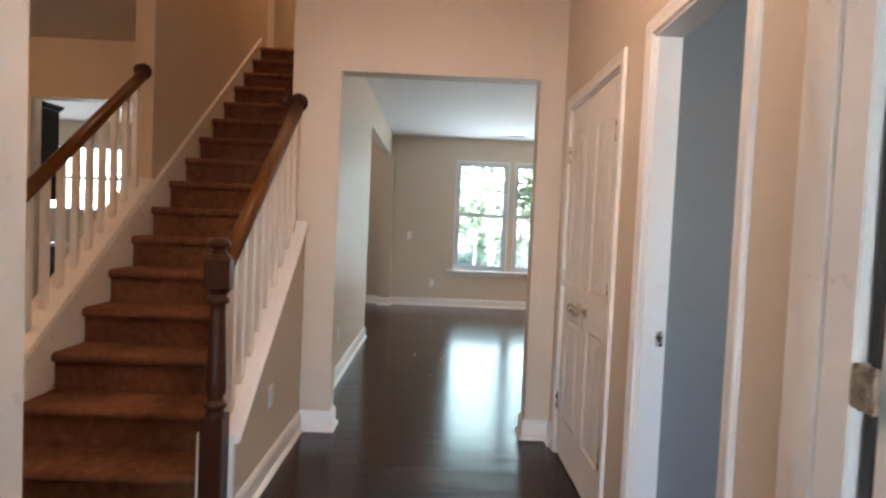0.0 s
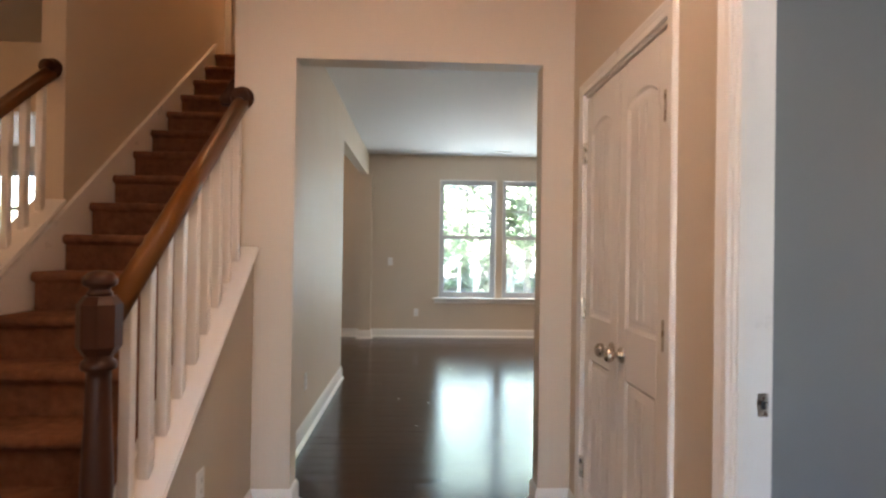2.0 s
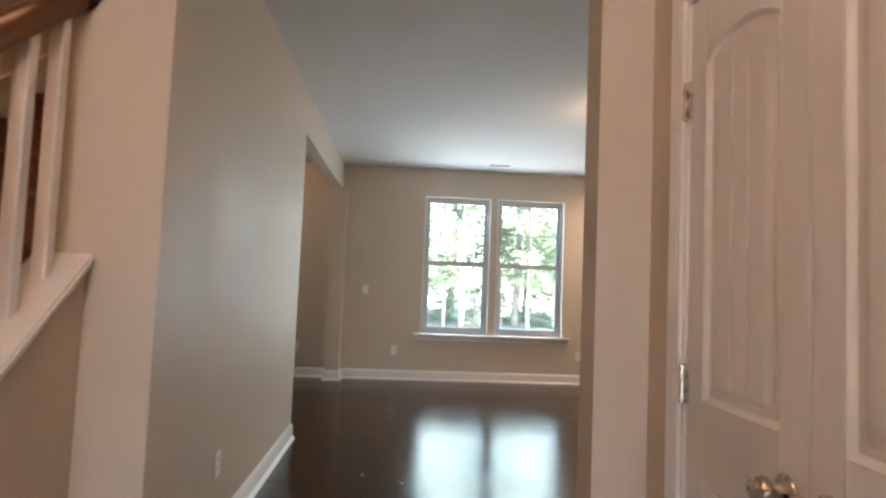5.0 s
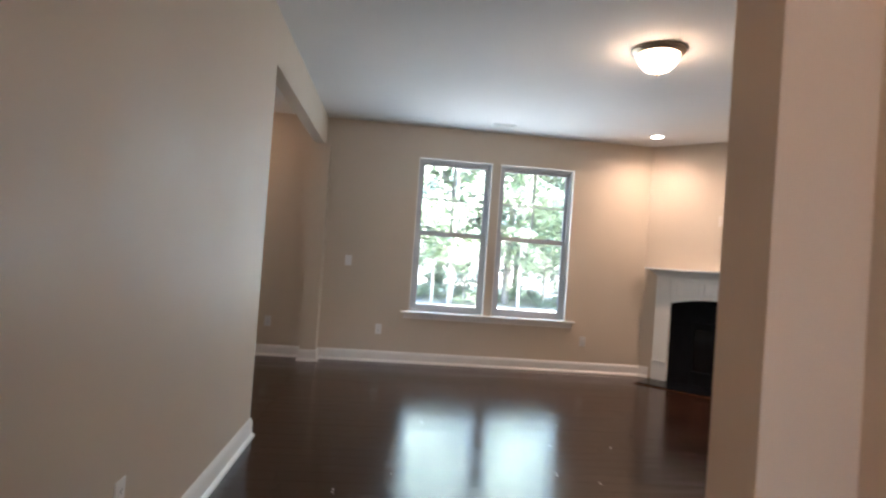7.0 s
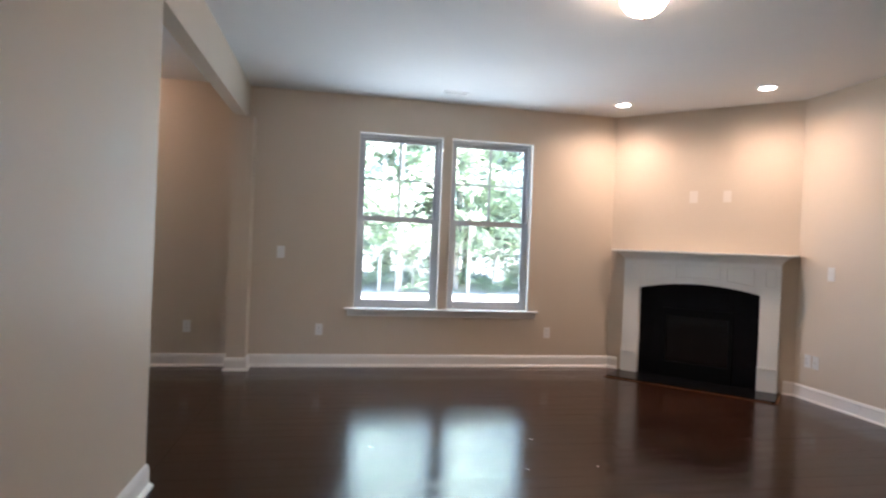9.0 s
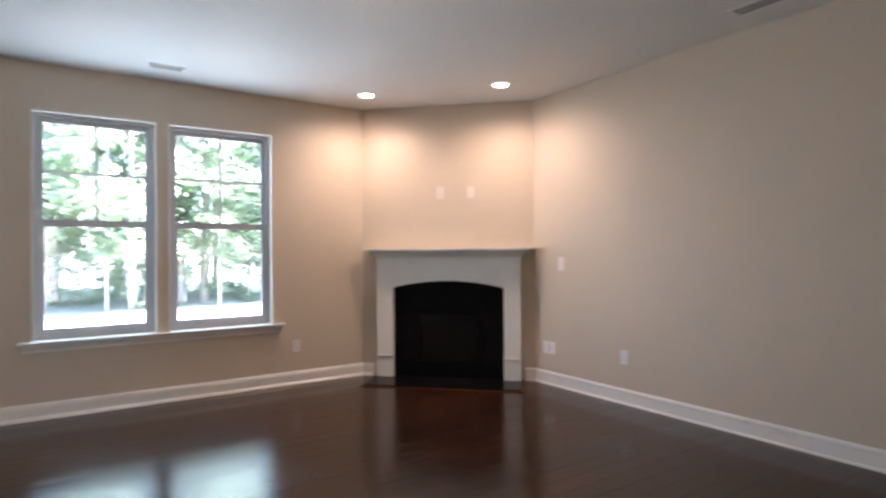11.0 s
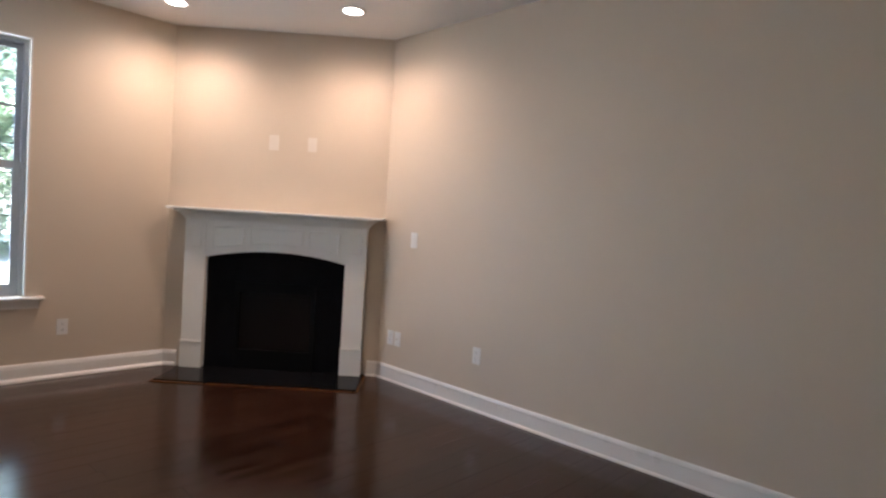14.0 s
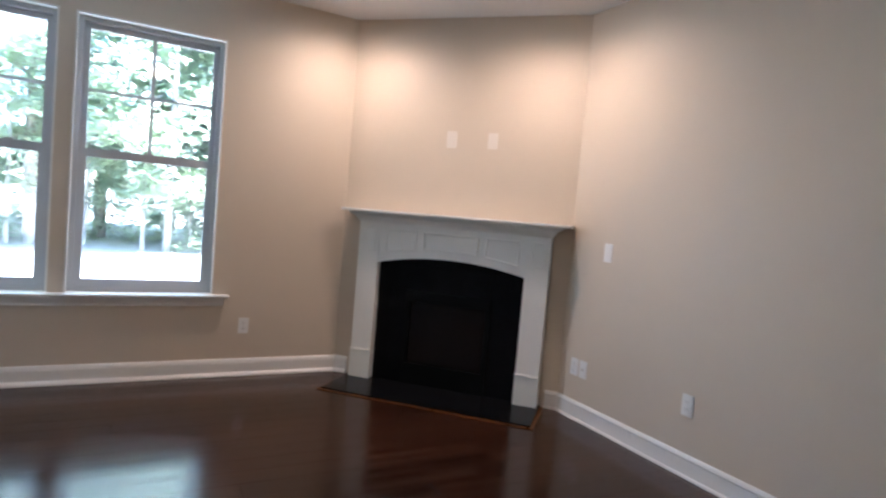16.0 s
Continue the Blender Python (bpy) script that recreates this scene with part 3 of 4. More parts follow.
def cap(x0, x1, y0, y1, label, lift=0.0):
    c = thing("knee_wall_cap", pose(0, 0, 0), label, "wall cap")
    c["kind"] = "structure"
    lo, hi = CAPLO + lift + 0.002, CAPLO + lift + CAPT
    bm = prism([(y0, slope(y0, lo)), (y1, slope(y1, lo)), (y1, slope(y1, hi)), (y0, slope(y0, hi))], "x", x0, x1)
    bmesh.ops.bevel(bm, geom=list(bm.edges), offset=0.006, segments=2, affect="EDGES")
    part("board", bm, TRIM, c)
    return c


knee("wall_knee", SR, KNEE, 2.36, OPY0, "beige knee wall below the balusters")
kc = cap(SR - 0.022, KNEE + 0.024, 2.345, OPY0, "white sloping cap of the knee wall")
part("cove", sweep([(KNEE, 2.36, slope(2.36, CAPLO)), (KNEE, OPY0, slope(OPY0, CAPLO))],
                   [(0, 0), (0.016, 0), (0.012, 0.012), (0.004, 0.02), (0.0, 0.022)], (1, 0, 0)), TRIM, kc)
knee("wall_knee_outer", -2.06, SL, 2.36, 3.885, "beige knee wall on the far side of the stairs", -0.055)
cap(-2.085, SL + 0.022, 2.345, 3.885, "white sloping cap of the far knee wall", -0.055)
structure("trim", box(SR + 0.004, KNEE - 0.004, 2.3445, 2.3595, 0, 0.40), TRIM, "white end board of the knee wall", "trim")

RAIL_PROFILE = [(-0.030, -0.024), (-0.034, 0.002), (-0.028, 0.020), (-0.014, 0.031), (0.0, 0.034), (0.014, 0.031), (0.028, 0.020), (0.034, 0.002), (0.030, -0.024), (0.018, -0.030), (-0.018, -0.030)]


def railing(name, x, y0, y1, first, last, low_post, label, RAILH, drop=0.0):
    rl = thing(name, pose(0, 0, 0), label, "railing")
    y = first
    i = 0
    while y <= last + 1e-6:
        zb, zt = slope(y, CAPLO + CAPT - 0.012 - drop), slope(y, RAILH - 0.02)
        h = 0.0180
        bm = bmesh.new()
        vs = [[bm.verts.new((x + sx * h, y + sy * h, z + sy * h * RISE / RUN)) for sx, sy in ((-1, -1), (1, -1), (1, 1), (-1, 1))] for z in (zb, zt)]
        for j in range(4):
            bm.faces.new((vs[0][j], vs[0][(j + 1) % 4], vs[1][(j + 1) % 4], vs[1][j]))
        bm.faces.new(vs[0])
        bm.faces.new(vs[1])
        bmesh.ops.bevel(bm, geom=[e for e in bm.edges if abs(e.verts[0].co.z - e.verts[1].co.z) > 0.2], offset=0.003, segments=1, affect="EDGES")
        part("baluster", bm, TRIM, rl, "square white baluster")
        y += RUN / 2
    path = [(x, y0, slope(y0, RAILH)), (x, y1, slope(y1, RAILH))]
    bm = sweep(path, [(a, -b) for a, b in RAIL_PROFILE], (1, 0, 0))
    part("handrail", bm, RAILW, rl, "orange-brown stained wooden handrail", True)
    zc = slope(y1, RAILH)
    part("rosette", lathe([(0.050, 0.0), (0.056, -0.006), (0.056, -0.012), (0.050, -0.020), (0.044, -0.024), (0.0385, -0.034), (0.0385, -0.06)], 28, (x, y1, zc + 0.006), "y"),
         NEWELW, rl, "round dark wooden rosette", True)
    if low_post:
        ny = low_post
        post = part("newel_post", box(x - 0.045, x + 0.045, ny - 0.045, ny + 0.045, 0, 0.499, 0.005), NEWELW, rl, "dark stained turned newel post")
        part("newel_shaft", lathe([(0.044, 0.494), (0.036, 0.510), (0.036, 0.524), (0.045, 0.530), (0.047, 0.540), (0.045, 0.550), (0.034, 0.556), (0.030, 0.569), (0.038, 0.586),
                                   (0.041, 0.614), (0.040, 0.664), (0.034, 0.804), (0.0305, 0.929), (0.0305, 0.949), (0.043, 0.954), (0.045, 0.964), (0.043, 0.974), (0.034, 0.980), (0.036, 0.996)], 32, (x, ny, 0)),
             NEWELW, post, "", True)
        bm = bmesh.new()
        b0 = [(0.040, 0.992), (0.056, 1.016), (0.056, 1.129), (0.040, 1.152)]
        rings = [[bm.verts.new((x + r * math.cos(a), ny + r * math.sin(a), z)) for a in [math.pi / 8 + math.pi / 4 * i for i in range(8)]] for r, z in b0]
        for a, b in zip(rings, rings[1:]):
            for i in range(8):
                bm.faces.new((a[i], a[(i + 1) % 8], b[(i + 1) % 8], b[i]))
        bm.faces.new(rings[0])
        bm.faces.new(rings[-1])
        part("newel_block", bm, NEWELW, post)
        part("newel_cap", lathe([(0.030, 1.150), (0.032, 1.160), (0.026, 1.166), (0.026, 1.174), (0.040, 1.180), (0.043, 1.190), (0.041, 1.202), (0.030, 1.214), (0.012, 1.220), (0.002, 1.221)], 28, (x, ny, 0)), NEWELW, post, "", True)
    return rl


railing("railing", -0.865, 2.33, OPY0, 2.455, 3.47, 2.300, "white balusters under a stained handrail with turned newel post", 0.925)
railing("railing", -1.998, 2.33, 3.885, 2.455, 3.84, 2.300, "white balusters under a stained handrail beside the stairs", 0.860, 0.055)

wr = thing("wall_handrail", pose(0, 0, 0), "stained wooden handrail fixed along the stairwell wall", "handrail")
part("rail", sweep([(-0.985, 3.60, slope(3.60, 0.87)), (-0.985, 6.1, slope(6.1, 0.87))], [(a * 0.75, -b * 0.75) for a, b in RAIL_PROFILE], (1, 0, 0)), NEWELW, wr, "", True)
part("return_end", box(-1.003, -0.915, 3.585, 3.625, slope(3.60, 0.845), slope(3.60, 0.885), 0.008), NEWELW, wr)
structure("trim", boxes([(-2.075, -1.872, 6.3605, 6.378, UP, 5.5)], 0.004), TRIM, "white door casing at the stair top", "door casing")
upd = thing("upstairs_door", pose(0, 0, 0), "white panelled door shut at the stair top", "door")
part("slab", boxes([(-1.80, -1.70, 8.044, 8.0795, UP, UP + 2.03), (-1.14, -1.04, 8.044, 8.0795, UP, UP + 2.03), (-1.70, -1.14, 8.044, 8.0795, UP, UP + 0.20),
                    (-1.70, -1.14, 8.044, 8.0795, UP + 0.86, UP + 1.02), (-1.70, -1.14, 8.044, 8.0795, UP + 1.90, UP + 2.03)], 0.003), DOORP, upd)
for z0, z1 in ((UP + 0.20, UP + 0.86), (UP + 1.02, UP + 1.90)):
    part("panel", box(-1.70, -1.14, 8.052, 8.0795, z0, z1, 0.006), DOORP, upd)
part("knob", lathe([(0.030, 0.0), (0.026, -0.009), (0.011, -0.014), (0.011, -0.028), (0.027, -0.042), (0.026, -0.060), (0.004, -0.068)], 20, (-1.10, 8.043, UP + 0.93), "y"), NICKEL, upd, "round satin nickel knob", True)
structure("trim", boxes([(-1.868, -1.804, 8.062, 8.0795, UP, UP + 2.10), (-1.036, -0.972, 8.062, 8.0795, UP, UP + 2.10), (-1.804, -1.036, 8.062, 8.0795, UP + 2.035, UP + 2.10)], 0.003), TRIM,
          "white casing round the upstairs door", "door casing")

# ---------------------------------------------------------------- fireplace
FP = pose(3.697, 8.678, 0, 0, 0, 135)
# in its own axes: x along the wall, y out into the room
UC = -0.024
fp = thing("fireplace", FP, "white painted wooden mantel round a black granite fireplace in the corner", "fireplace")
LO, LI, ZT, ZC, FRZ = 0.722, 0.556, 0.908, 0.975, 1.205
for s in (-1, 1):
    a, b = sorted((UC + s * LO, UC + s * LI))
    leg = part("pilaster_leg", box(a, b, 0.004, 0.098, 0.016, FRZ, 0.003), MANTEL, fp)
    part("plinth", box(a - 0.003, b + 0.003, 0.0985, 0.108, 0.016, 0.222, 0.003), MANTEL, leg)
    part("plinth_cap", box(a - 0.007, b + 0.007, 0.0985, 0.116, 0.2222, 0.238, 0.005), MANTEL, leg)
    m0, m1 = a + 0.034, b - 0.034
    part("small_panel", sweep([(m0, 0.098, 0.985), (m1, 0.098, 0.985), (m1, 0.098, 1.165), (m0, 0.098, 1.165)],
                              [(-0.002, 0), (0.005, 0.003), (0.0055, 0.009), (-0.002, 0.014)], (0, 1, 0), True), MANTEL, leg)
bm = prism([(UC - LI, FRZ), (UC - LI, ZT)] + [(UC - LI + 2 * LI * i / 24, ZT + (ZC - ZT) * (1 - (2 * i / 24 - 1) ** 2)) for i in range(1, 24)] + [(UC + LI, ZT), (UC + LI, FRZ)], "y", 0.030, 0.092)
part("frieze", bm, MANTEL, fp)
for c, w in ((-0.382, 0.125), (0.0, 0.212), (0.382, 0.125)):
    q0, q1 = UC + c - w, UC + c + w

    def low(u):
        return ZT + (ZC - ZT) * (1 - ((u - UC) / LI) ** 2) + 0.055
    n = 8
    ring = [(q0 + (q1 - q0) * i / n, 0.092, low(q0 + (q1 - q0) * i / n)) for i in range(n + 1)] + [(q1, 0.092, 1.165), (q0, 0.092, 1.165)]
    part("frieze_panel", sweep(ring, [(-0.002, 0), (0.006, 0.003), (0.0065, 0.010), (-0.002, 0.016)], (0, 1, 0), True), MANTEL, fp)
SC = -0.033
prof = [(0.0, 0.098), (0.006, 0.106), (0.012, 0.106), (0.020, 0.114), (0.044, 0.132), (0.060, 0.160), (0.066, 0.172), (0.072, 0.172), (0.072, 0.004), (0.0, 0.004)]
bm = bmesh.new()
rings = []
for zc_, o in prof[:8]:
    e = o - 0.098
    rings.append([bm.verts.new(p) for p in ((UC - LO - e, 0.004, FRZ + zc_), (UC - LO - e, o, FRZ + zc_), (UC + LO + e, o, FRZ + zc_), (UC + LO + e, 0.004, FRZ + zc_))])
for a, b in zip(rings, rings[1:]):
    for i in range(4):
        bm.faces.new((a[i], a[(i + 1) % 4], b[(i + 1) % 4], b[i]))
bm.faces.new(rings[0])
bm.faces.new(rings[-1])
part("crown_moulding", bm, MANTEL, fp)
part("mantel_shelf", box(SC - 0.850, SC + 0.850, 0.004, 0.203, FRZ + 0.073, 1.300, 0.006, 3), MANTEL, fp)
for g in ((UC - LI, UC - 0.3255, 0.010, 0.034, 0.016, 0.905), (UC + 0.3255, UC + LI, 0.010, 0.034, 0.016, 0.905),
          (UC - 0.325, UC + 0.325, 0.010, 0.034, 0.7205, 0.905), (UC - LI, UC + LI, 0.010, 0.0295, 0.9055, 0.98)):
    part("granite_slab", box(*g), GRANITE, fp, "polished black granite slab")
bm = bmesh.new()
add_box(bm, UC - 0.325, UC - 0.292, 0.012, 0.046, 0.016, 0.72)
add_box(bm, UC + 0.292, UC + 0.325, 0.012, 0.046, 0.016, 0.72)
add_box(bm, UC - 0.292, UC + 0.292, 0.012, 0.046, 0.640, 0.72)
add_box(bm, UC - 0.292, UC + 0.292, 0.012, 0.046, 0.016, 0.17)
part("firebox_frame", bm, IRON, fp, "black metal firebox frame")
bm = bmesh.new()
add_box(bm, UC - 0.30, UC + 0.30, -0.05, 0.0, 0.165, 0.66)
part("firebox_back", bm, BRICKD, fp)
part("fire_glass", box(UC - 0.291, UC + 0.291, 0.020, 0.025, 0.172, 0.638), FIREGLASS, fp, "dark firebox glass")
hearth = thing("hearth", FP, "black granite hearth slab with a thin wooden border", "hearth")
part("slab", box(-0.765, 0.728, 0.012, 0.470, -0.010, 0.0155, 0.002), GRANITE, hearth)
part("border", boxes([(-0.785, -0.7655, 0.012, 0.490, -0.010, 0.006), (0.7285, 0.748, 0.012, 0.490, -0.010, 0.006), (-0.7655, 0.7285, 0.4705, 0.490, -0.010, 0.006)], 0.002), RAILW, hearth, "thin brown wooden border")

# ---------------------------------------------------------------- ceiling fixtures


def dome_light(x, y, z, label, bowl):
    d = thing("ceiling_light", pose(x, y, z), label, "ceiling light")
    part("metal_ring", lathe([(0.120, 0.0), (0.172, -0.001), (0.176, -0.010), (0.170, -0.020), (0.160, -0.026), (0.156, -0.036), (0.148, -0.042), (0.132, -0.042), (0.132, -0.02)], 48, (0, 0, 0), "z", True), BRONZE, d, "brushed nickel ring", True)
    part("glass_bowl", lathe([(0.131, -0.036), (0.132, -0.052), (0.126, -0.078), (0.108, -0.108), (0.078, -0.134), (0.040, -0.148), (0.010, -0.152)], 48), bowl, d, "lit frosted glass bowl", True)
    part("finial", lathe([(0.012, -0.150), (0.013, -0.156), (0.008, -0.160), (0.011, -0.168), (0.009, -0.176), (0.002, -0.180)], 20), BRONZE, d, "", True)
    return d


dome_light(1.748, 6.428, H, "lit flush ceiling light with a frosted glass bowl and nickel ring", DOMEGLASS)
# Foyer fixture is unseen, assumed from the warm light there.
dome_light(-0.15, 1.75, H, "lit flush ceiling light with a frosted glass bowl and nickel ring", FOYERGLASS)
# Added fill fixture, kept out of view, to brighten the kitchen wall.
dome_light(-1.96, 8.72, H, "added unseen ceiling light that warms the kitchen wall", KITCHENGLASS)
# Stair-top and parlour fixtures are unseen, added for their warm wall light.
dome_light(-1.42, 5.7, 5.55, "lit flush ceiling light with a frosted glass bowl and nickel ring", STAIRGLASS)
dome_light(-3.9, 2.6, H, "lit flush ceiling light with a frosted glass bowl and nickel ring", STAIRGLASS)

for sx, sy in ((2.873, 8.772), (3.72, 7.835)):
    r = thing("recessed_light", pose(sx, sy, H), "lit round recessed ceiling light with white trim", "recessed light", "pair of recessed lights")
    part("trim_ring", lathe([(0.066, 0.0), (0.095, -0.0005), (0.096, -0.004), (0.090, -0.007), (0.072, -0.008), (0.066, -0.005)], 40, (0, 0, 0), "z", True), PLASTIC, r, "", True)
    part("lens", lathe([(0.0005, -0.0045), (0.0655, -0.0045), (0.0655, -0.0025), (0.0005, -0.0025)], 40), SPOTGLASS, r, "glowing lens")


def vent(x, y, w, d):
    v = thing("ceiling_vent", pose(x, y, H), "white louvred ceiling air register", "ceiling vent")
    part("frame", boxes([(-w / 2, w / 2, -d / 2, -d / 2 + 0.018, -0.007, -0.0005), (-w / 2, w / 2, d / 2 - 0.018, d / 2, -0.007, -0.0005),
                         (-w / 2, -w / 2 + 0.018, -d / 2 + 0.018, d / 2 - 0.018, -0.007, -0.0005), (w / 2 - 0.018, w / 2, -d / 2 + 0.018, d / 2 - 0.018, -0.007, -0.0005)], 0.0015), PLASTIC, v)
    part("backing", box(-w / 2 + 0.018, w / 2 - 0.018, -d / 2 + 0.018, d / 2 - 0.018, -0.002, -0.0005), DARKSLOT, v)
    long_x = w >= d
    span = (d if long_x else w) - 0.036
    n = 5
    for i in range(n):
        c = -span / 2 + span * (i + 0.5) / n
        h = 0.0030
        bm = box(-w / 2 + 0.018, w / 2 - 0.018, c - h, c + h, -0.0055, -0.0035) if long_x else box(c - h, c + h, -d / 2 + 0.018, d / 2 - 0.018, -0.0055, -0.0035)
        part("slat", bm, PLASTIC, v)


vent(1.182, 8.895, 0.255, 0.115)
vent(3.98, 5.70, 0.16, 0.36)

# ---------------------------------------------------------------- outlets and switches (local: face looks to -y)


def plate(name, m, style, w, h, label, category, skin=PLASTIC):
    p = thing(name, m, label, category)
    part("cover_plate", box(-w / 2, w / 2, -0.006, 0.0, -h / 2, h / 2, 0.0025), skin, p)
    if style == "outlet":
        for s in (-1, 1):
            o = part("socket", box(-0.017, 0.017, -0.0085, -0.0062, s * 0.0195 - 0.014, s * 0.0195 + 0.014, 0.001), skin, p)
            part("slots", boxes([(-0.008, -0.006, -0.0092, -0.0086, s * 0.0195 - 0.002, s * 0.0195 + 0.008), (0.006, 0.008, -0.0092, -0.0086, s * 0.0195 - 0.002, s * 0.0195 + 0.007),
                                 (-0.002, 0.002, -0.0092, -0.0086, s * 0.0195 - 0.010, s * 0.0195 - 0.006)]), DARKSLOT, o)
    elif style == "switch":
        n = 2 if w > 0.1 else 1
        for i in range(n):
            c = (i - (n - 1) / 2) * 0.046
            if n == 1:
                part("rocker", box(-0.0165, 0.0165, -0.0095, -0.0062, -0.033, 0.033, 0.0015), skin, p)
            else:
                part("toggle", box(c - 0.005, c + 0.005, -0.017, -0.0062, -0.004, 0.014, 0.002), skin, p)
    elif style == "jack":
        part("jack", lathe([(0.007, -0.0062), (0.007, -0.012), (0.004, -0.014)], 12, (0, 0, 0), "y"), NICKEL, p)
    part("screw", lathe([(0.003, -0.0062), (0.003, -0.007)], 8, (0, 0, h / 2 - 0.012 if style != "outlet" else 0), "y"), skin, p)
    return p


def face(x, y, z, way):
    return pose(x, y, z, 0, 0, {"south": 0, "west": -90, "east": 90, "diag": -45}[way])


OUT = "white duplex power outlet on the beige wall"
plate("outlet", face(-0.034, FAR, 0.375, "south"), "outlet", 0.072, 0.116, OUT, "outlet")
plate("outlet", face(2.366, FAR, 0.370, "south"), "outlet", 0.072, 0.116, OUT, "outlet")
plate("outlet", face(-1.275, FAR, 0.390, "south"), "outlet", 0.072, 0.116, OUT, "outlet")
plate("light_switch", face(-0.430, FAR, 1.134, "south"), "switch", 0.075, 0.120, "white rocker light switch on the beige wall", "switch")
plate("light_switch", face(EAST, 7.700, 1.145, "west"), "switch", 0.072, 0.120, "white rocker light switch beside the fireplace", "switch")
plate("outlet", face(EAST, 7.000, 0.386, "west"), "outlet", 0.074, 0.118, OUT, "outlet")
plate("outlet", face(EAST, 7.910, 0.352, "west"), "outlet", 0.072, 0.116, OUT, "outlet")
plate("cable_plate", face(EAST, 7.825, 0.352, "west"), "jack", 0.072, 0.116, "white cable wall plate beside an outlet", "wall plate")
plate("outlet", face(HALLX, 4.665, 0.385, "east"), "outlet", 0.072, 0.116, OUT, "outlet")
plate("outlet", face(KNEE, 2.860, 0.410, "east"), "outlet", 0.072, 0.116, "white duplex power outlet on the knee wall", "outlet")
plate("light_switch", face(1.295, 2.15, 1.092, "south"), "switch", 0.118, 0.122, "white double toggle switch on the blue-grey wall", "switch")
M45 = FP @ pose(0, 0, 0, 0, 0, 180)
plate("wall_plate", M45 @ pose(-0.057, 0, 1.858), "blank", 0.078, 0.122, "beige blank wall plate high above the mantel", "wall plate", PLATEP)
plate("wall_plate", M45 @ pose(0.252, 0, 1.858), "blank", 0.072, 0.114, "beige blank wall plate above the mantel", "wall plate", PLATEP)

# ---------------------------------------------------------------- kitchen seen through the parlour opening
uc = thing("wall_cabinet", pose(0, 0, 0), "dark espresso kitchen wall cabinet with crown moulding", "cabinet")
part("body", box(-5.80, -4.55, 6.62, 6.925, 1.41, 2.46, 0.003), ESPRESSO, uc)
part("crown", sweep([(-5.80, 6.62, 2.46), (-4.55, 6.62, 2.46), (-4.55, 6.925, 2.46)], [(0, 0), (0.0, 0.012), (0.045, 0.055), (0.06, 0.06), (0.06, 0)], (0, 0, 1)), ESPRESSO, uc)
for i in range(3):
    dr = part("door", box(-5.79 + 0.415 * i, -5.39 + 0.415 * i, 6.600, 6.6195, 1.42, 2.45, 0.004), ESPRESSO, uc)
    part("door_panel", box(-5.73 + 0.415 * i, -5.45 + 0.415 * i, 6.594, 6.5995, 1.49, 2.38, 0.002), ESPRESSO, dr)
    part("handle", lathe([(0.005, -0.05), (0.005, 0.05)], 10, (-5.44 + 0.415 * i, 6.585, 1.50)), NICKEL, dr)
bc = thing("base_cabinet", pose(0, 0, 0), "dark espresso kitchen base cabinet", "cabinet")
part("body", box(-5.80, -4.45, 6.34, 6.925, 0.10, 0.875, 0.003), ESPRESSO, bc)
part("toe_kick", box(-5.78, -4.47, 6.40, 6.925, 0.0, 0.0995), DARKSLOT, bc)
for i in range(3):
    dr = part("door", box(-5.79 + 0.45 * i, -5.36 + 0.45 * i, 6.318, 6.3395, 0.12, 0.68, 0.004), ESPRESSO, bc)
    part("drawer", box(-5.79 + 0.45 * i, -5.36 + 0.45 * i, 6.318, 6.3395, 0.70, 0.865, 0.004), ESPRESSO, bc)
ct = link_mesh("countertop", box(-5.82, -4.40, 6.30, 6.926, 0.876, 0.912, 0.005), COUNTER)
tagged(ct, "light stone kitchen countertop", "countertop")

# ---------------------------------------------------------------- paint chips lying on the floor
for i, (cx, cy) in enumerate(((0.138, 5.962), (1.422, 7.062), (1.227, 6.572), (1.124, 6.055), (1.661, 6.581), (0.364, 6.990), (-0.159, 5.682), (1.114, 6.029), (1.342, 5.933), (0.097, 5.567), (-0.004, 4.931), (-0.159, 5.721))):
    ch = link_mesh("paint_chip", prism([(-0.016 - 0.003 * (i % 3), -0.0012), (0.012, -0.0020), (0.018 + 0.004 * (i % 2), 0.0006), (-0.004, 0.0022)], "z", 0.0003, 0.0016), PLASTIC)
    ch.matrix_world = pose(cx, cy, 0, 0, 0, 97 + 31 * i % 40)
    tagged(ch, "tiny white paint chip on the dark floor", "paint chip", "paint chips on the floor")

# ---------------------------------------------------------------- outdoors
structure("ground", boxes([(-400, 400, -400, 400, -1.2, -0.45)]), GRASS, "sunlit dry lawn reaching the horizon", "ground")



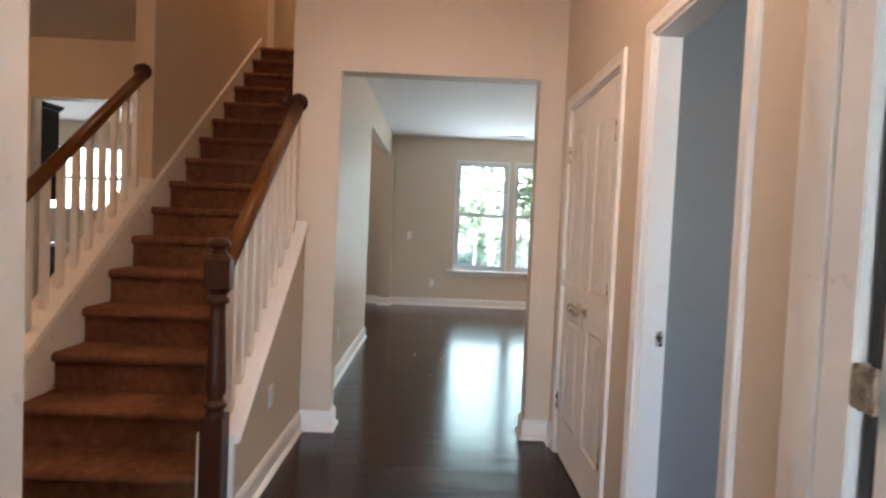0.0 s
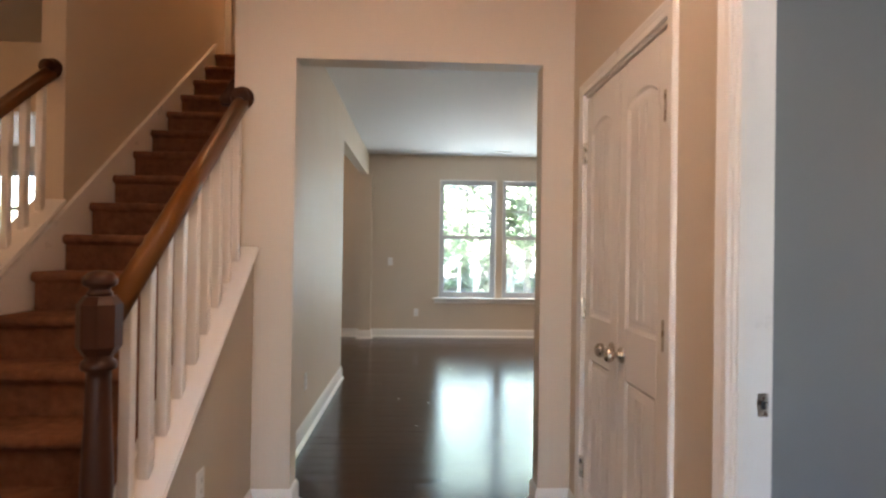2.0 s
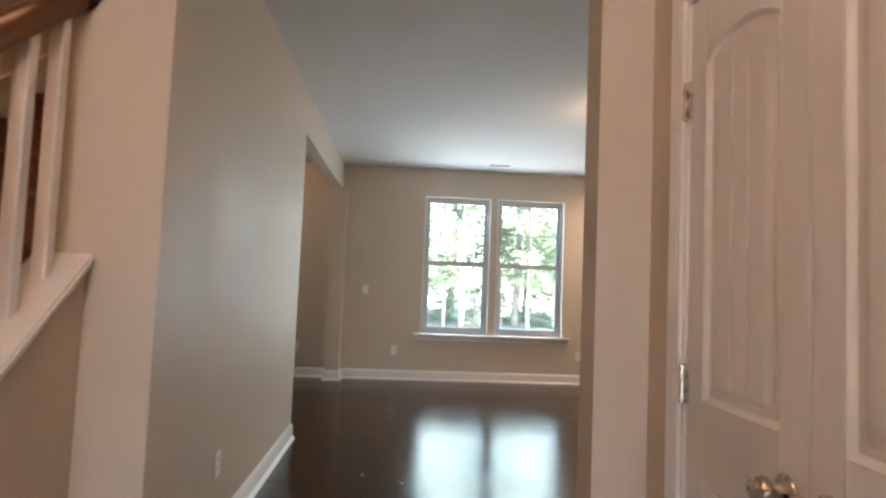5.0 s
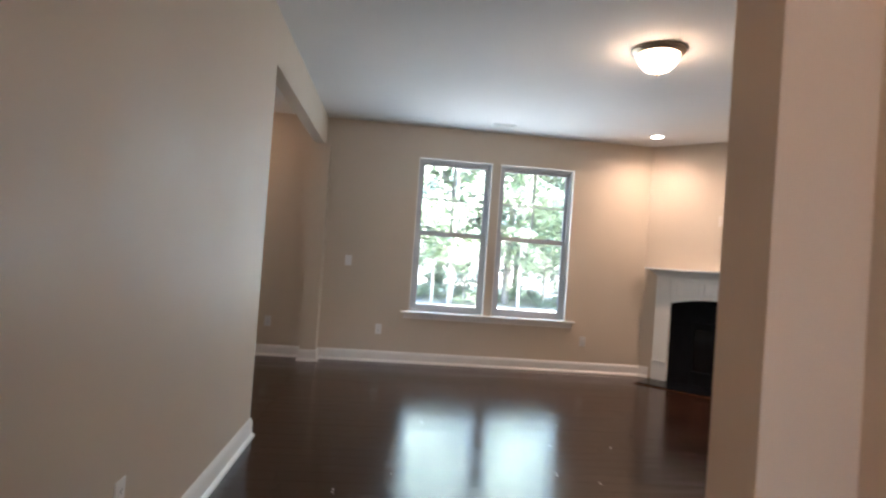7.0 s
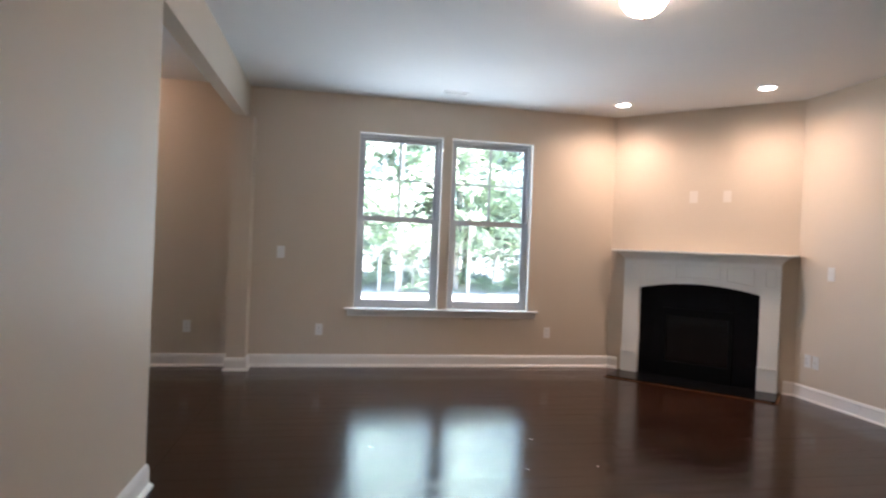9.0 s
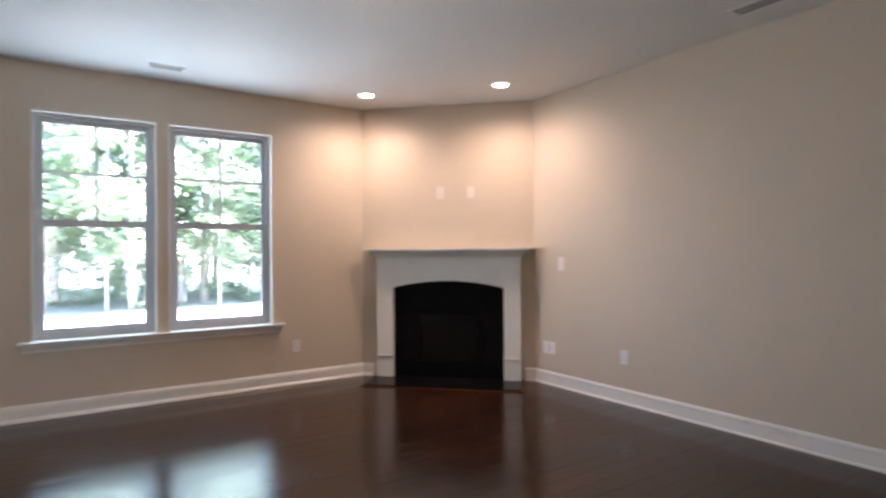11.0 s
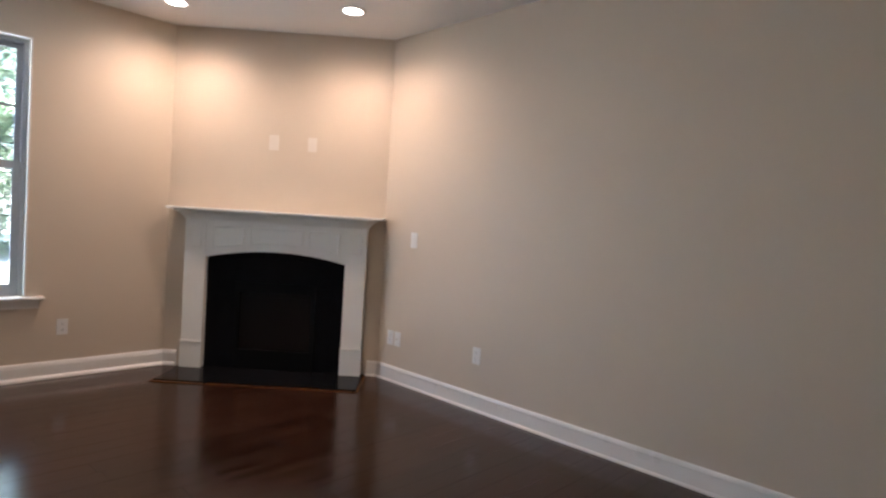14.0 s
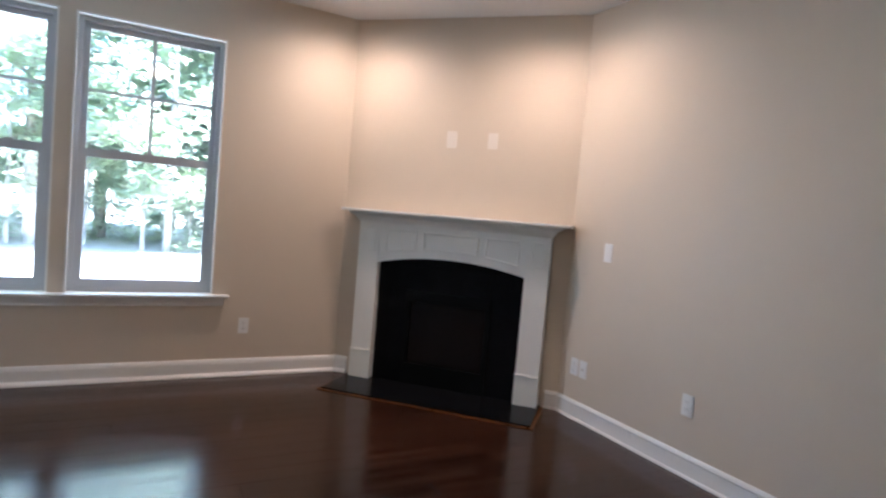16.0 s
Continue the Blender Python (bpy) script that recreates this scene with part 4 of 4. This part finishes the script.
def leaf_crown(n, rx, rz, z0, size, clumps, seed):
    """Many small leaf blades in uneven clumps."""
    r = random.Random(seed)
    centres = []
    for _ in range(clumps):
        a, h = r.uniform(0, 2 * math.pi), r.random()
        rad = rx * (0.35 + 0.65 * math.sin(math.pi * (0.12 + 0.80 * h))) * r.uniform(0.35, 1.0)
        centres.append((rad * math.cos(a), rad * math.sin(a), z0 + rz * h, r.uniform(0.35, 0.8) * rx * 0.42))
    verts, faces = [], []
    for _ in range(n):
        cx, cy, cz, cr = centres[int(r.random() * clumps)]
        p = Vector((cx + r.gauss(0, cr * 0.55), cy + r.gauss(0, cr * 0.55), cz + r.gauss(0, cr * 0.38)))
        a, t = r.uniform(0, 2 * math.pi), r.uniform(-0.9, 0.9)
        u = Vector((math.cos(a), math.sin(a), t * 0.6)).normalized()
        v = u.cross(Vector((r.uniform(-0.5, 0.5), r.uniform(-0.5, 0.5), 1))).normalized()
        s = size * r.uniform(0.6, 1.4)
        k = len(verts)
        for q in (p - u * s, p - v * s * 0.45 + u * s * 0.1, p + u * s, p + v * s * 0.45 + u * s * 0.1):
            verts.append(tuple(q))
        faces.append((k, k + 1, k + 2, k + 3))
    me = bpy.data.meshes.new("crown")
    me.from_pydata(verts, [], faces)
    me.materials.append(LEAF)
    return me


def trunk_mesh(height, r0, seed):
    r = random.Random(seed)
    bm = bmesh.new()

    def limb(p, d, ln, ra, rb, n=6):
        rings = []
        for i in range(n + 1):
            u = i / n
            c = p + d * ln * u + Vector((math.sin(u * 5 + ra * 90) * 0.06, math.cos(u * 4 + ra * 70) * 0.06, 0)) * ln * 0.12
            rad = ra + (rb - ra) * u
            e = d.orthogonal().normalized()
            g = d.cross(e)
            rings.append([bm.verts.new(c + (e * math.cos(2 * math.pi * j / 9) + g * math.sin(2 * math.pi * j / 9)) * rad) for j in range(9)])
        for a, b in zip(rings, rings[1:]):
            for j in range(9):
                bm.faces.new((a[j], a[(j + 1) % 9], b[(j + 1) % 9], b[j]))
        bm.faces.new(rings[0])
        bm.faces.new(rings[-1])
    limb(Vector((0, 0, -0.3)), Vector((0, 0, 1)), height, r0, r0 * 0.35, 10)
    for i in range(9):
        h = height * r.uniform(0.25, 0.92)
        a = r.uniform(0, 2 * math.pi)
        limb(Vector((0, 0, h)), Vector((math.cos(a), math.sin(a), r.uniform(0.3, 0.9))).normalized(), height * r.uniform(0.12, 0.26), r0 * 0.32, r0 * 0.06, 4)
    me = bpy.data.meshes.new("trunk")
    bmesh.ops.recalc_face_normals(bm, faces=bm.faces)
    bm.to_mesh(me)
    bm.free()
    me.materials.append(BARK)
    return me


KINDS = []
for seed, (hgt, r0, rx, rz, z0, cl) in enumerate(((11.5, 0.17, 3.0, 9.0, 2.6, 70), (14.0, 0.22, 3.6, 11.0, 3.0, 90), (9.5, 0.12, 2.5, 7.6, 1.6, 60))):
    KINDS.append((trunk_mesh(hgt, r0, seed + 3), leaf_crown(11000, rx, rz, z0, 0.135, cl, seed + 40)))
BUSH = [leaf_crown(1800, 1.5, 2.0, 0.1, 0.085, 26, 90), leaf_crown(1800, 1.2, 2.8, 0.1, 0.085, 26, 91)]


def tree(x, y, kind, turn, scale):
    t = thing("tree", pose(x, y, -0.45, 0, 0, turn), "sunlit broadleaf tree with light green leaves", "tree", "trees behind the house")
    t.scale = (scale, scale, scale)
    for nm, me in zip(("trunk", "crown"), KINDS[kind]):
        o = new(nm, me)
        o.parent = t


for x, y, kd, tu, sc in ((-1.2, 21.5, 0, 20, 1.0), (2.3, 20.5, 2, 80, 1.05), (4.9, 22.5, 0, 140, 1.0), (0.4, 25.5, 1, 200, 1.0), (7.9, 21.0, 2, 10, 1.0),
                         (11.0, 23.5, 0, 300, 1.1), (6.3, 27.5, 1, 60, 1.0), (14.5, 22.0, 1, 130, 0.9), (-4.8, 23.5, 1, 250, 0.95), (-8.2, 20.5, 2, 30, 1.1),
                         (10.2, 29.5, 1, 320, 1.1), (18.5, 25.5, 0, 90, 1.1), (2.9, 31.0, 1, 170, 1.15), (-2.2, 30.5, 0, 45, 1.2), (15.6, 31.0, 1, 205, 1.1),
                         (-12.5, 25.0, 1, 110, 1.0), (-9.5, 28.5, 0, 70, 1.1), (22.5, 28.5, 1, 15, 1.1), (25.5, 22.5, 2, 75, 1.2)):
    tree(x, y + 3.6, kd, tu, sc)
SAPLING = [(trunk_mesh(5.2, 0.060, 33), leaf_crown(4200, 1.35, 3.9, 1.2, 0.095, 34, 71)), (trunk_mesh(6.0, 0.070, 35), leaf_crown(4600, 1.5, 4.4, 1.5, 0.095, 38, 72))]
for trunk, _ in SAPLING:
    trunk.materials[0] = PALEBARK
for i, (x, y) in enumerate(((0.1, 25.6), (1.7, 24.4), (3.1, 25.9), (5.0, 24.3), (6.4, 25.8), (8.1, 24.6), (9.8, 25.7), (11.7, 24.8), (13.6, 25.9), (-1.7, 24.7), (-3.4, 25.8))):
    yt = thing("young_tree", pose(x, y, -0.45, 0, 0, 67 * i), "slender young tree with a pale trunk and light leaves", "tree", "young trees at the wood's edge")
    for nm, me in zip(("trunk", "crown"), SAPLING[i % 2]):
        o = new(nm, me)
        o.parent = yt
pale = thing("tree", pose(4.17, 26.5, -0.45), "tall tree with a trunk coloured pale as if sunlit", "tree", "trees behind the house")
for nm, me in (("trunk", trunk_mesh(15.0, 0.25, 21)), ("crown", leaf_crown(6000, 2.8, 8.0, 6.5, 0.115, 60, 61))):
    o = new(nm, me)
    o.parent = pale
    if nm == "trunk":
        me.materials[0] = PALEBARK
for i, (x, y) in enumerate(((-3.2, 19.8), (0.2, 23.8), (2.6, 24.6), (3.05, 20.2), (6.2, 21.2), (9.6, 20.2), (12.6, 21.6), (1.8, 23.5), (8.0, 24.0), (-6.4, 21.5), (15.8, 20.4), (5.2, 25.0), (11.6, 26.2), (-10.5, 20.6), (19.0, 22.0),
                            (-4.4, 24.6), (-2.4, 23.6), (-0.4, 25.2), (1.3, 25.8), (3.4, 24.4), (5.6, 25.9), (7.4, 24.9), (9.3, 26.0), (11.4, 24.7), (13.8, 25.6), (16.2, 24.9))):
    b = new("shrub", BUSH[i % 2])
    b.matrix_world = pose(x, y + 4.2, -0.5, 0, 0, 47 * i) @ Matrix.Scale(1.0 if i < 15 else 1.55, 4)
    tagged(b, "leafy green shrub under the trees", "shrub", "shrubs at the wood's edge")
wood = new("far_woods", leaf_crown(30000, 1.0, 1.0, 0.0, 0.0105, 620, 7))
wood.matrix_world = Matrix.LocRotScale((4, 56, -0.6), None, (70, 12, 13))
tagged(wood, "far green woods closing the view", "woods", "", "stuff")

# ---------------------------------------------------------------- floor planks
PLANK_W, PLANK_T = 0.127, 0.0125
PLANK_MESH = {}


def plank_mesh(ln):
    key = round(ln * 50)
    if key not in PLANK_MESH:
        bm = bmesh.new()
        e, L, W = 0.0006, key / 50 / 2 - 0.0004, PLANK_W / 2 - 0.0004
        lo = [bm.verts.new((sx * L, sy * W, 0)) for sx, sy in ((-1, -1), (1, -1), (1, 1), (-1, 1))]
        md = [bm.verts.new((sx * L, sy * W, PLANK_T - e)) for sx, sy in ((-1, -1), (1, -1), (1, 1), (-1, 1))]
        hi = [bm.verts.new((sx * (L - e), sy * (W - e), PLANK_T)) for sx, sy in ((-1, -1), (1, -1), (1, 1), (-1, 1))]
        for a, b in ((lo, md), (md, hi)):
            for j in range(4):
                bm.faces.new((a[j], a[(j + 1) % 4], b[(j + 1) % 4], b[j]))
        bm.faces.new(hi)
        bmesh.ops.recalc_face_normals(bm, faces=bm.faces)
        me = bpy.data.meshes.new("plank")
        bm.to_mesh(me)
        bm.free()
        me.materials.append(FLOOR)
        PLANK_MESH[key] = me
    return PLANK_MESH[key]


floor_ob = bpy.data.objects["floor"]
prng = random.Random(5)
rest_v, rest_f = [], []
row = 0
y = 1.05
while y < FAR + 0.05:
    spans = []
    if y < OPY0 + 0.06:
        spans.append((-2.06, 0.80, 0))
    elif y < OPY1 - 0.02:
        spans.append((OPX0 - 0.05, OPX1 + 0.05, 0))
    else:
        spans.append((HALLX - 0.05 if y < 6.42 else -0.80, EAST + 0.03, 0))
    if y > 6.42:
        spans.append((-6.6, -0.80, 1))
    elif y > 1.1:
        spans.append((-6.6, -2.06, 1))
    for a, b, far in spans:
        x = a - prng.uniform(0.0, 0.9) if far else a
        first = True
        while x < b - 0.01:
            ln = prng.choice((0.7, 0.9, 1.1, 1.3, 1.5, 1.8)) * (prng.uniform(0.3, 1) if first else 1)
            ln = round(ln * 50) / 50
            if b - (x + ln) < 0.35:
                ln = math.ceil((b - x) * 50) / 50
            first = False
            if far:
                k = len(rest_v)
                x0, x1, y0, y1 = x + 0.0006, min(b, x + ln) - 0.0006, y - PLANK_W / 2 + 0.0006, y + PLANK_W / 2 - 0.0006
                rest_v += [(x0, y0, 0), (x1, y0, 0), (x1, y1, 0), (x0, y1, 0), (x0, y0, -0.012), (x1, y0, -0.012), (x1, y1, -0.012), (x0, y1, -0.012)]
                rest_f += [(k, k + 1, k + 2, k + 3), (k, k + 4, k + 5, k + 1), (k + 1, k + 5, k + 6, k + 2), (k + 2, k + 6, k + 7, k + 3), (k + 3, k + 7, k + 4, k)]
            else:
                p = new("plank", plank_mesh(ln))
                p.parent = floor_ob
                p.location = (x + ln / 2, y, -PLANK_T)
                p.rotation_euler = (prng.uniform(-0.0026, 0.0026), prng.uniform(-0.0006, 0.0006), 0)
            x += ln
    y += PLANK_W
me = bpy.data.meshes.new("planks_beyond")
me.from_pydata(rest_v, [], rest_f)
me.materials.append(FLOOR)
rest = new("planks_beyond", me)
rest.parent = floor_ob
rest["kind"] = "stuff"
